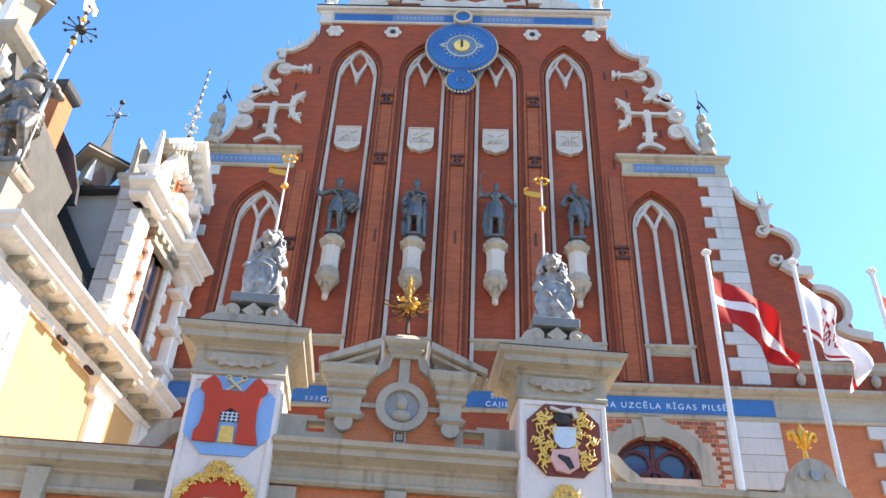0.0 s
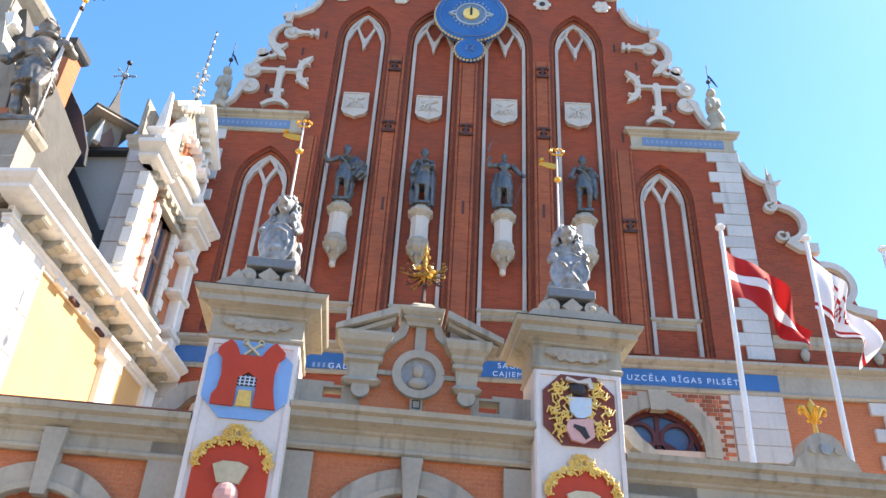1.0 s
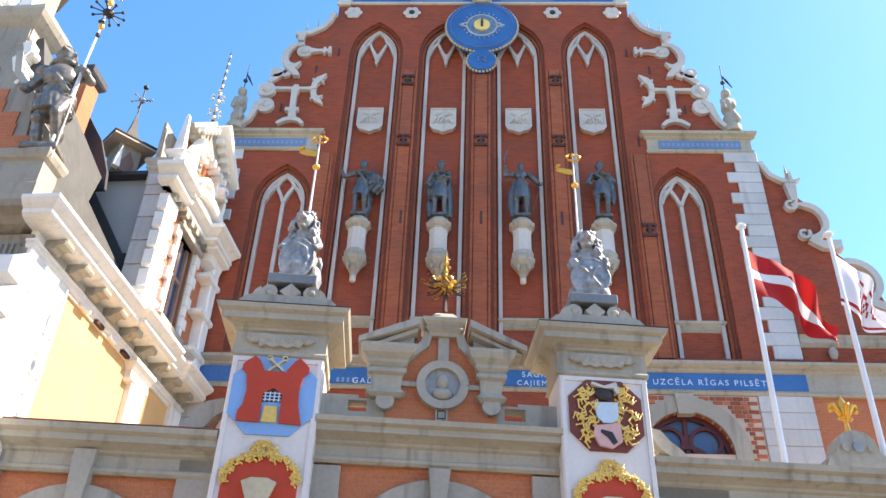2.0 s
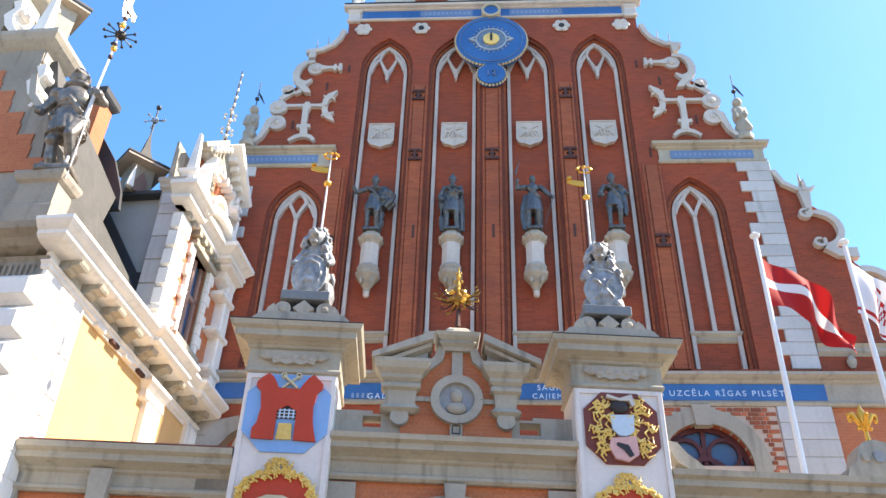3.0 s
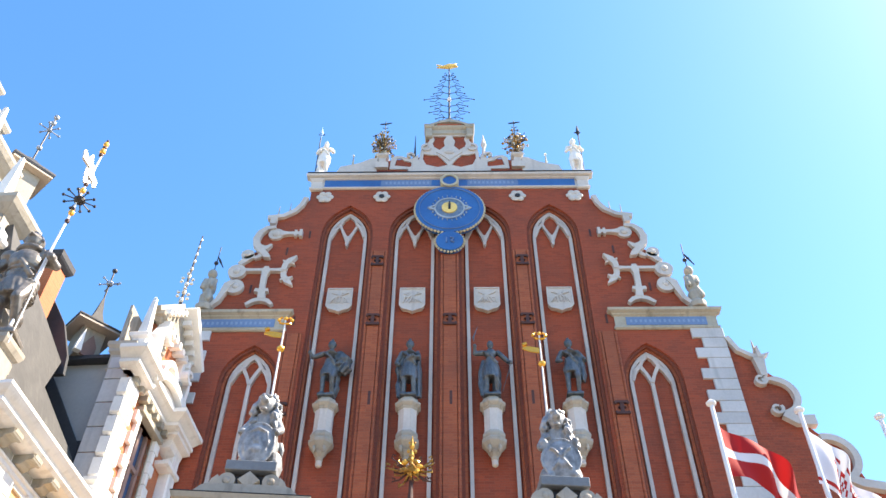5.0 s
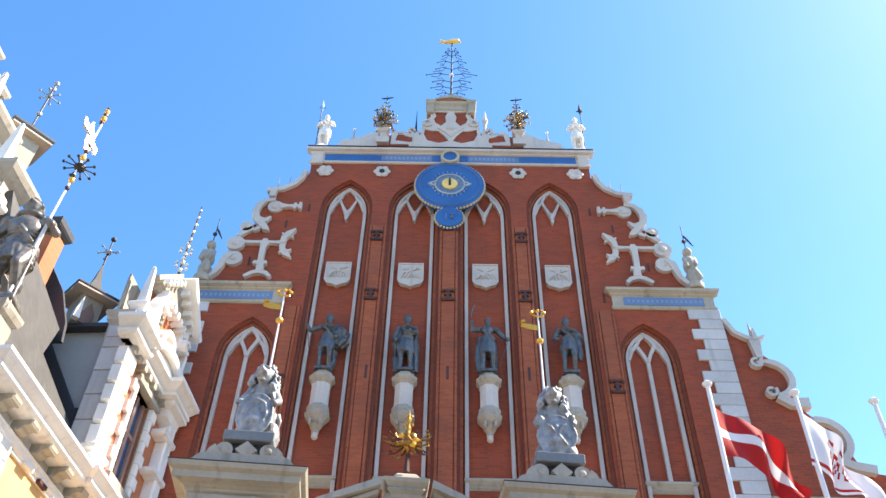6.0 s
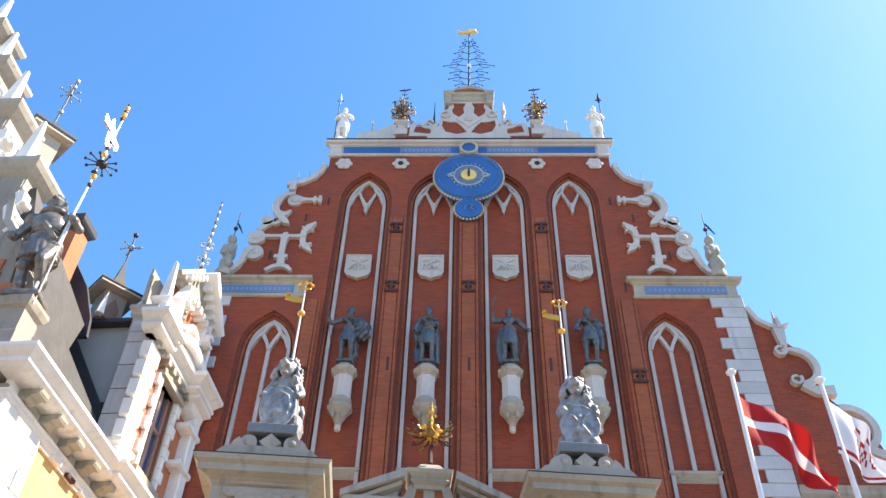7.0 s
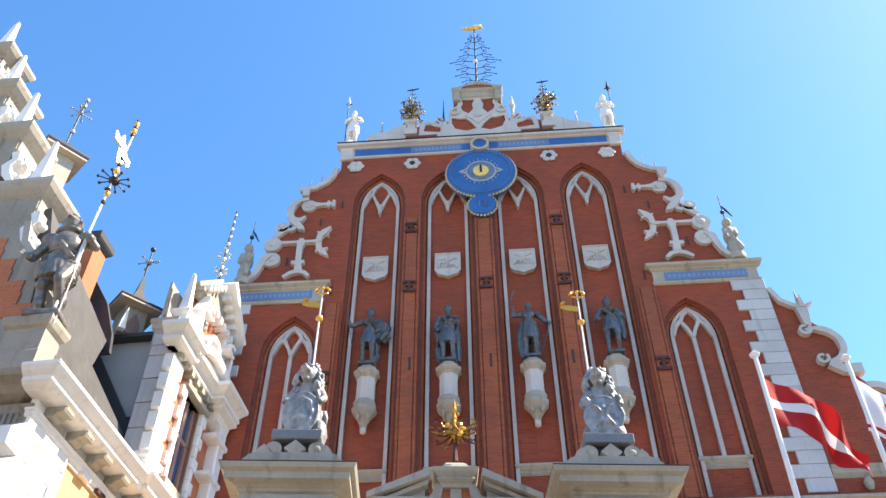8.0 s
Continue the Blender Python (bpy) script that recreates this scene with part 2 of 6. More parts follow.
def strap(pts, w, y0, y1, bm=None, closed=False):
    """A flat band of width w (one, or one for each point) that follows (x, z) points, from y0 back to y1."""
    bm = bm or bmesh.new()
    n = len(pts)
    y0 -= 0.0035 * (len(bm.verts) % 13)
    ws = w if isinstance(w, (list, tuple)) else [w] * n
    rows = []
    for i, (x, z) in enumerate(pts):
        a = pts[(i - 1) % n] if closed or i else pts[i]
        b = pts[(i + 1) % n] if closed or i < n - 1 else pts[i]
        d = Vector((b[0] - a[0], b[1] - a[1]))
        d = d.normalized() if d.length else Vector((1, 0))
        nx, nz = -d.y * ws[i] / 2, d.x * ws[i] / 2
        rows.append([bm.verts.new(p) for p in ((x + nx, y0, z + nz), (x - nx, y0, z - nz), (x - nx, y1, z - nz), (x + nx, y1, z + nz))])
    for i in range(n if closed else n - 1):
        a, b = rows[i], rows[(i + 1) % n]
        for k in range(4):
            bm.faces.new((a[k], b[k], b[(k + 1) % 4], a[(k + 1) % 4]))
    if not closed:
        bm.faces.new(rows[0][::-1]), bm.faces.new(rows[-1])
    return bm


def lathe(profile, c=(0, 0, 0), seg=16, bm=None):
    bm = bm or bmesh.new()
    rings = [[bm.verts.new((c[0] + math.cos(2 * math.pi * k / seg) * max(r, 0.001), c[1] + math.sin(2 * math.pi * k / seg) * max(r, 0.001), c[2] + z)) for k in range(seg)] for r, z in profile]
    for a, b in zip(rings, rings[1:]):
        for k in range(seg):
            bm.faces.new((a[k], a[(k + 1) % seg], b[(k + 1) % seg], b[k]))
    bm.faces.new(rings[0][::-1]), bm.faces.new(rings[-1])
    return bm


def volute(c, r, y0, y1, bm=None):
    """A scroll end: a band curled round a small eye."""
    turn = 40 if c[0] > 0 else 140
    d = -1 if c[0] > 0 else 1
    pts = [(c[0] + r * (0.82 - 0.3 * k / 15) * math.cos(radians(turn + d * k * 23)), c[1] + r * (0.82 - 0.3 * k / 15) * math.sin(radians(turn + d * k * 23))) for k in range(16)]
    bm = strap(pts, [r * (0.5 - 0.012 * k) for k in range(16)], y0, y1, bm)
    ball((c[0], (y0 + y1) / 2, c[1]), r * 0.36, bm, (1, 0.7, 1), 8)
    return bm


def disc(c, r, y0, y1, bm=None, seg=40):
    return prism([(c[0] + r * math.cos(2 * math.pi * k / seg), c[1] + r * math.sin(2 * math.pi * k / seg)) for k in range(seg)], y0, y1, bm)


def arc(cx, cz, r, a0, a1, n=12, grow=1.0):
    """Points (x, z) along an arc in degrees; grow: the radius at its end over that at its start."""
    return [(cx + r * (1 + (grow - 1) * i / n) * math.cos(radians(a0 + (a1 - a0) * i / n)), cz + r * (1 + (grow - 1) * i / n) * math.sin(radians(a0 + (a1 - a0) * i / n))) for i in range(n + 1)]


def pointed(cx, half, z0, spring, apex, n=12):
    """Outline of an opening with a pointed arch."""
    pts = [(cx + half, z0)] + [(cx + half * (1 - (k / n) ** 3.0), spring + (apex - spring) * (k / n)) for k in range(n)] + [(cx, apex)]
    return pts + [(2 * cx - x, z) for x, z in pts[-2::-1]]


def cornice(x0, x1, y, profile, bm=None, ends=True):
    """A moulding along x in front of y: profile of (projection, z) from below upwards, with returns at both ends."""
    bm = bm or bmesh.new()
    rows = []
    for p, z in profile:
        e = p if ends else 0
        rows.append([bm.verts.new(v) for v in ((x0 - e, y + 0.05, z), (x0 - e, y - p, z), (x1 + e, y - p, z), (x1 + e, y + 0.05, z))])
    for a, b in zip(rows, rows[1:]):
        for k in range(4):
            bm.faces.new((a[k], a[(k + 1) % 4], b[(k + 1) % 4], b[k]))
    bm.faces.new(rows[0][::-1]), bm.faces.new(rows[-1])
    return bm


def mould4(x0, x1, y0, y1, profile, bm=None):
    """A moulding round all four sides of a block: (projection, z) from below upwards."""
    bm = bm or bmesh.new()
    rows = [[bm.verts.new(v) for v in ((x0 - p, y0 - p, z), (x1 + p, y0 - p, z), (x1 + p, y1 + p, z), (x0 - p, y1 + p, z))] for p, z in profile]
    for a, b in zip(rows, rows[1:]):
        for k in range(4):
            bm.faces.new((a[k], a[(k + 1) % 4], b[(k + 1) % 4], b[k]))
    bm.faces.new(rows[0][::-1]), bm.faces.new(rows[-1])
    return bm


def words(text, size, x, y, z, material, parent, name="lettering"):
    cu = bpy.data.curves.new(name, "FONT")
    cu.body, cu.size, cu.extrude, cu.align_x, cu.space_character = text, size, 0.006, "CENTER", 1.32
    tmp = bpy.data.objects.new(name, cu)
    me = bpy.data.meshes.new_from_object(tmp)
    bpy.data.objects.remove(tmp)
    me.materials.clear()
    me.materials.append(material)
    ob = new(name, me)
    ob.parent = parent
    ob.matrix_basis = pose(x, y, z, 90, 0, 0)
    return ob


def organic(name, bm, material, label, category, m, voxel=0.035, group="", parent=None):
    """A carved or cast figure: its masses fused into one skin."""
    ob = link(name, bm, material, parent, label, True, m)
    mod = ob.modifiers.new("fuse", "REMESH")
    mod.mode, mod.voxel_size, mod.use_smooth_shade = "VOXEL", voxel, True
    sm = ob.modifiers.new("soften", "SMOOTH")
    sm.factor, sm.iterations = 0.5, 1
    return tagged(ob, label, category, group)

# ---- ground ----
g = bmesh.new()
bmesh.ops.create_grid(g, x_segments=2, y_segments=2, size=1500)
tagged(link("ground", g, PAVING), "grey granite paved town square", "ground", kind="structure")

# plain unseen walls across the square, added to block sky and bounce warm light
for x0, x1, y0, y1, h in ((-40, 40, -34, -30, 17), (-44, -40, -34, 8, 15)):
    tagged(link("unseen_bounce_wall", box(x0, x1, y0, y1, 0, h), surface("warm_bounce_plaster", (0.6, 0.46, 0.32), (0.5, 0.38, 0.26), 0.9)), "plain unseen warm wall added across the square to shape the light", "wall", kind="structure")

# ---- the guild house: tall brick gable front ----
FY = 17.5
house = tagged(root("guild_house", pose(0, 0, 0)), "tall red brick guild house with a white-trimmed stepped gable", "building", kind="structure")
NICHES = (-3.25, -1.1, 1.1, 3.25)
SIDES = (-5.42, 5.42)


def gable_side(s):
    """Outline of the swept brick shoulder on one side, from the ledge up to the top storey."""
    pts = [(6.95, 17.8), (6.7, 18.3), (6.56, 18.75), (6.5, 19.0), (6.6, 19.4), (6.3, 19.7), (6.3, 20.05), (6.15, 20.25), (5.95, 20.35), (6.02, 20.8), (5.85, 21.2), (5.56, 21.42), (5.62, 21.72), (5.3, 21.85), (5.0, 22.1), (4.85, 22.5), (4.62, 22.75)]
    return [(s * x, z) for x, z in pts]


outline = [(-7.55, 8.2), (7.55, 8.2), (7.55, 17.8)] + gable_side(1) + [(4.62, 23.4), (-4.62, 23.4)] + gable_side(-1)[::-1] + [(-7.55, 17.8)]
ARCHW = [(4.7 + 0.98 * math.cos(a), 8.4 + 0.98 * math.sin(a)) for a in (math.pi * i / 14 for i in range(15))]
ARCHW_L = [(-x, z) for x, z in ARCHW]


def orders(grow, z0=10.75):
    hs = [pointed(c, 0.62 + grow, z0, 20.85, 22.27 + grow * 1.15) for c in NICHES]
    return hs + [pointed(c, 0.6 + grow, z0, 15.15, 16.42 + grow * 1.0) for c in SIDES]


part("front_wall", sheet(outline, orders(0.2) + [ARCHW, ARCHW_L], FY, FY + 0.08), BRICK, house)
part("middle_order", sheet([(-7.4, 10.7), (7.4, 10.7), (7.4, 17.4), (4.4, 17.4), (4.4, 22.9), (-4.4, 22.9), (-4.4, 17.4), (-7.4, 17.4)], orders(0.12), FY + 0.08, FY + 0.18), BRICK_DARKER, house)
part("inner_order", sheet([(-7.4, 10.7), (7.4, 10.7), (7.4, 17.4), (4.4, 17.4), (4.4, 22.9), (-4.4, 22.9), (-4.4, 17.4), (-7.4, 17.4)], orders(0.05), FY + 0.18, FY + 0.28), BRICK_OLD, house)
back = [(-7.5, 10.6), (7.5, 10.6), (7.5, 17.7), (4.5, 17.7), (4.5, 23.2), (-4.5, 23.2), (-4.5, 17.7), (-7.5, 17.7)]
part("niche_wall", prism(back, FY + 0.3, FY + 0.7), BRICK, house)
part("lower_wall", sheet([(-7.55, 0), (7.55, 0), (7.55, 10.6), (-7.55, 10.6)], [ARCHW, ARCHW_L], FY + 0.085, FY + 0.5), BRICK, house)
# the main roof behind the gable
part("roof", prism([(-7.4, 10.0), (7.4, 10.0), (7.4, 16.5), (0, 25.0), (-7.4, 16.5)], FY + 0.72, FY + 22), SLATE, house)

for c in NICHES:
    trim = strap(pointed(c, 0.57, 10.78, 20.85, 22.26), 0.095, FY + 0.2, FY + 0.3)
    # pointed head with two small arches that meet in a pendant
    for s in (-1, 1):
        strap([(c, 20.9), (c + s * 0.05, 21.15), (c + s * 0.18, 21.48), (c + s * 0.28, 21.74), (c + s * 0.18, 22.02), (c, 22.2)], [0.05, 0.12, 0.075, 0.09, 0.075, 0.08], FY + 0.21, FY + 0.3, trim)
        strap([(c + s * 0.27, 21.76), (c + s * 0.42, 21.52), (c + s * 0.52, 21.15)], [0.09, 0.09, 0.05], FY + 0.21, FY + 0.3, trim)
    strap([(c, 21.2), (c, 21.02), (c, 20.86), (c, 20.74)], [0.12, 0.08, 0.11, 0.02], FY + 0.2, FY + 0.3, trim)
    part("niche_trim", trim, TRIM, house, "white stone tracery in a blind niche")
    sill = cornice(c - 0.5, c + 0.5, FY + 0.3, [(0.03, 11.58), (0.09, 11.64), (0.05, 11.7), (0.14, 11.8), (0.14, 11.86), (0.02, 11.9)])
    part("niche_sill", sill, CREAM, house)
for c in SIDES:
    trim = strap(pointed(c, 0.55, 10.78, 15.2, 16.4), 0.095, FY + 0.2, FY + 0.3)
    for s in (-1, 1):
        strap([(c, 15.4), (c + s * 0.1, 15.68), (c + s * 0.25, 15.97), (c + s * 0.14, 16.18), (c, 16.32)], [0.1, 0.09, 0.12, 0.09, 0.09], FY + 0.21, FY + 0.3, trim)
        strap([(c + s * 0.25, 15.97), (c + s * 0.4, 15.78), (c + s * 0.5, 15.45)], [0.1, 0.1, 0.05], FY + 0.21, FY + 0.3, trim)
    box(c - 0.05, c + 0.05, FY + 0.2, FY + 0.298, 11.88, 15.45, trim)
    part("window_trim", trim, TRIM, house, "white stone tracery in a blind window")
    sill = cornice(c - 0.5, c + 0.5, FY + 0.3, [(0.03, 11.58), (0.09, 11.64), (0.05, 11.7), (0.14, 11.8), (0.14, 11.86), (0.02, 11.9)])
    part("window_sill", sill, CREAM, house)

# molded pilaster strips on the piers, with rolls at both sides
for x, top in ((-2.18, 20.3), (0, 20.1), (2.18, 20.3), (-4.4, 17.0), (4.4, 17.0)):
    w = 0.16 if x else 0.18
    strip = box(x - w, x + w, FY - 0.07, FY - 0.002, 10.72, top)
    for s in (-1, 1):
        tube([(x + s * (w + 0.05), FY - 0.02, 10.72), (x + s * (w + 0.05), FY - 0.02, top)], 0.045, strip, 8)
    part("pilaster", strip, BRICK_OLD, house)
for x, z in ((-2.2, 19.82), (2.2, 19.82), (-2.2, 17.45), (0, 17.45), (2.2, 17.45), (-4.42, 14.4), (4.42, 14.4)):
    t = box(x - 0.05, x + 0.05, FY - 0.12, FY - 0.065, z - 0.17, z + 0.17)
    for d in (-1, 1):
        box(x - 0.17, x + 0.17, FY - 0.13, FY - 0.065, z + d * 0.17 - 0.035, z + d * 0.17 + 0.035, t)
        for e in (-1, 1):
            ball((x + e * 0.16, FY - 0.1, z + d * 0.15), 0.055, t, (0.8, 0.7, 1.1), 8), ball((x + e * 0.07, FY - 0.1, z), 0.04, t, seg=6)
    part("tie_anchor", t, RUST, house, "dark iron wall tie")
for x in (-2.12, 0.02, 2.16):
    part("slot", box(x - 0.035, x + 0.035, FY - 0.074, FY - 0.06, 14.55, 14.98), RUST, house)

for x, z in ((4.42, 21.1), (4.45, 17.5), (5.04, 20.35), (5.9, 18.75)):
    for d in (-1, 1):
        part("slot", box(d * x - 0.03, d * x + 0.03, FY - 0.014, FY + 0.01, z - 0.16, z + 0.16), RUST, house)

# ledges over the side windows, top cornice, and the inscribed frieze
LEDGE = [(0.04, 17.08), (0.08, 17.12), (0.08, 17.17), (0.04, 17.2), (0.04, 17.56), (0.1, 17.6), (0.1, 17.63), (0.2, 17.68), (0.22, 17.76), (0.12, 17.8)]
for s in (-1, 1):
    a, b = sorted((s * 4.7, s * 7.5))
    part("ledge", cornice(a, b, FY, LEDGE), CREAM, house, "cream stone ledge")
    part("ledge_panel", box(min(s * 4.98, s * 7.25), max(s * 4.98, s * 7.25), FY - 0.055, FY - 0.03, 17.23, 17.52), FADEDBLUE, house, "faded blue inscription panel")
    for i in range(16):
        x = s * (5.12 + i * 0.135)
        part("letter_bar", box(x - 0.03, x + 0.03, FY - 0.062, FY - 0.056, 17.32, 17.42), FAINT, house)
TOP = [(0.04, 23.28), (0.08, 23.31), (0.08, 23.36), (0.04, 23.38), (0.04, 23.74), (0.1, 23.77), (0.1, 23.8), (0.2, 23.84), (0.22, 23.92), (0.12, 23.96)]
part("top_cornice", cornice(-4.62, 4.62, FY, TOP), WHITE, house, "white stone top cornice")
part("top_flashing", box(-4.8, 4.8, FY - 0.235, FY + 0.1, 23.962, 23.974), TIN, house)
part("top_panel", box(-4.2, 4.2, FY - 0.055, FY - 0.03, 23.39, 23.73), BLUE, house, "blue inscription panel")
for d in (-1, 1):
    part("faded_panel", box(min(d * 0.6, d * 2.3), max(d * 0.6, d * 2.3), FY - 0.06, FY - 0.05, 23.42, 23.7), FADEDBLUE, house, "faded stretch of the blue panel")
    part("end_block", mould4(d * 4.45 - 0.18, d * 4.45 + 0.18, FY - 0.1, FY + 0.02, [(0.0, 23.2), (0.03, 23.24), (0.0, 23.34), (0.0, 23.6), (0.05, 23.7), (0.05, 23.74)]), WHITE, house)
    for i in range(11):
        part("letter_bar", box(d * (0.72 + i * 0.14) - 0.035, d * (0.72 + i * 0.14) + 0.035, FY - 0.066, FY - 0.061, 23.5, 23.62), FAINT, house)
FRIEZE = [(0.04, 9.8), (0.08, 9.86), (0.04, 9.92), (0.04, 10.34), (0.1, 10.38), (0.1, 10.42), (0.18, 10.45), (0.26, 10.5), (0.26, 10.57), (0.16, 10.6)]
part("frieze", cornice(-12.5, 12.5, FY, FRIEZE, ends=False), STONE, house, "pale stone frieze above the ground floor")
part("inscription_panel", box(-7.58, 7.58, FY - 0.06, FY - 0.03, 9.93, 10.33), BLUE, house, "deep blue painted inscription panel")
words("UNA UZCĒLA RĪGAS PILSĒT", 0.2, 5.03, FY - 0.062, 10.03, LETTER, house)
words("SAGRA", 0.19, 1.36, FY - 0.062, 10.16, LETTER, house)
words("CAJIEM", 0.18, 1.24, FY - 0.062, 9.95, LETTER, house)
words("GAD", 0.2, -2.73, FY - 0.062, 9.93, LETTER, house)
for i in range(4):
    part("letter_bar", box(-3.35 + i * 0.12, -3.29 + i * 0.12, FY - 0.066, FY - 0.061, 9.95, 10.07), FAINT, house)

# quoins at the outer corners: long and short blocks in turn
for s in (-1, 1):
    for i in range(18):
        z0 = 10.74 + i * 0.354
        a, b = sorted((s * (6.72 if i % 2 else 6.97), s * 7.62))
        part("quoin", box(a, b, FY - 0.06, FY + 0.3, z0, z0 + 0.345, bev=0.012), QUOIN, house)
    for i in range(4):
        z0 = 8.2 + i * 0.4
        a, b = sorted((s * 6.4, s * 7.62))
        part("quoin", box(a, b, FY - 0.06, FY + 0.3, z0, z0 + 0.392, bev=0.012), QUOIN, house)

# arched windows of the ground storey, with their stone rings
for s in (-1, 1):
    c = s * 4.7
    ring = strap(arc(c, 8.4, 1.16, -8, 188, 22), 0.36, FY - 0.07, FY + 0.2)
    prism([(c - 0.17, 9.3), (c + 0.17, 9.3), (c + 0.22, 9.8), (c - 0.22, 9.8)], FY - 0.12, FY + 0.1, ring)
    part("arch_ring", ring, STONE, house, "grey stone arch with a keystone")
    win = part("arched_window", strap(arc(c, 8.4, 0.93, 0, 180, 20), 0.14, FY + 0.16, FY + 0.26), surface("maroon_window_paint", (0.1, 0.02, 0.02), (0.06, 0.012, 0.012), 0.5), house, "maroon arched window frame")
    fr = bmesh.new()
    for dx, r in ((-0.42, 0.34), (0.42, 0.34)):
        strap(arc(c + dx, 8.72, r, 0, 360, 22), 0.09, FY + 0.15, FY + 0.25, fr)
    strap(arc(c, 8.1, 0.5, 20, 160, 12), 0.09, FY + 0.15, FY + 0.25, fr)
    box(c - 0.05, c + 0.05, FY + 0.17, FY + 0.25, 8.4, 9.3, fr)
    part("glazing_bar", fr, win.data.materials[0], win)
    part("pane", disc((c, 8.4), 0.93, FY + 0.24, FY + 0.26), GLASS, win, "dark blue glass")

# coats of arms in the niches
for c in NICHES:
    x0, x1 = c - 0.37, c + 0.35
    pts = [(x0, 18.88), (x1, 18.88), (x1, 18.22), (x1 - 0.08, 18.1), (c + 0.12, 18.06), (c, 17.99), (c - 0.14, 18.06), (x0 + 0.08, 18.1), (x0, 18.22)]
    sh = part("heraldic_shield", prism(pts, FY + 0.16, FY + 0.3), WHITE, house, "white carved stone shield")
    rl = strap(pts, 0.05, FY + 0.13, FY + 0.17, closed=True)
    for k in range(7):
        strap([(c + 0.09 * (k - 3), 18.3 + 0.03 * (k % 2)), (c + 0.09 * (k - 3) * 0.7 + 0.05 * math.sin(k + c), 18.5), (c + 0.085 * (3 - k), 18.7 + 0.03 * math.sin(2 * k + c))], [0.02, 0.05, 0.025], FY + 0.148, FY + 0.162, rl)
    part("relief", rl, WHITE, sh)

# consoles under the figures: eight-sided pedestals on a tapering bracket


def faceted(profile, c, material, name, label=""):
    b = lathe([(r * 1.08, z) for r, z in profile], (0, 0, 0), 8)
    bmesh.ops.rotate(b, verts=b.verts, matrix=Matrix.Rotation(radians(22.5), 3, "Z"))
    bmesh.ops.translate(b, verts=b.verts, vec=(c, FY + 0.06, 0))
    return part(name, b, material, house, label)


for c in NICHES:
    faceted([(0.24, 14.36), (0.27, 14.4), (0.25, 14.43), (0.3, 14.48), (0.33, 14.52), (0.33, 14.58), (0.27, 14.61), (0.25, 14.7), (0.22, 14.74)], c, STONE, "console_cap")
    faceted([(0.245, 13.7), (0.23, 13.76), (0.23, 14.3), (0.24, 14.358)], c, WHITE, "console_dado", "white faced stone pedestal")
    faceted([(0.17, 13.2), (0.27, 13.34), (0.3, 13.38), (0.31, 13.46), (0.29, 13.49), (0.26, 13.52), (0.28, 13.58), (0.28, 13.63), (0.25, 13.698)], c, STONE, "console_base")
    faceted([(0.075, 12.94), (0.09, 12.97), (0.085, 13.03), (0.11, 13.07), (0.14, 13.12), (0.168, 13.198)], c, STONE, "console_bracket")
    faceted([(0.04, 12.78), (0.07, 12.81), (0.08, 12.86), (0.07, 12.92), (0.074, 12.938)], c, WHITE, "console_drop")
    for d in (-1, 1):
        part("console_scroll", ball((c + d * 0.13, FY - 0.16, 13.17), 0.07, None, (0.7, 1.0, 1.5), 8), STONE, house)

# rosettes under the top cornice
for x in (-4.12, -2.24, 2.24, 4.12):
    ro = disc((x, 22.88), 0.22, FY - 0.05, FY + 0.02, seg=18)
    for k in range(6):
        a = k * math.pi / 3
        ball((x + 0.17 * math.cos(a), FY - 0.04, 22.88 + 0.17 * math.sin(a)), 0.12, ro, (1, 0.4, 0.9), 8)
    r = part("rosette", ro, WHITE, house)
    if abs(x) < 3:
        part("rosette_eye", disc((x, 22.86), 0.09, FY - 0.1, FY - 0.06, seg=10), BLACK, r)


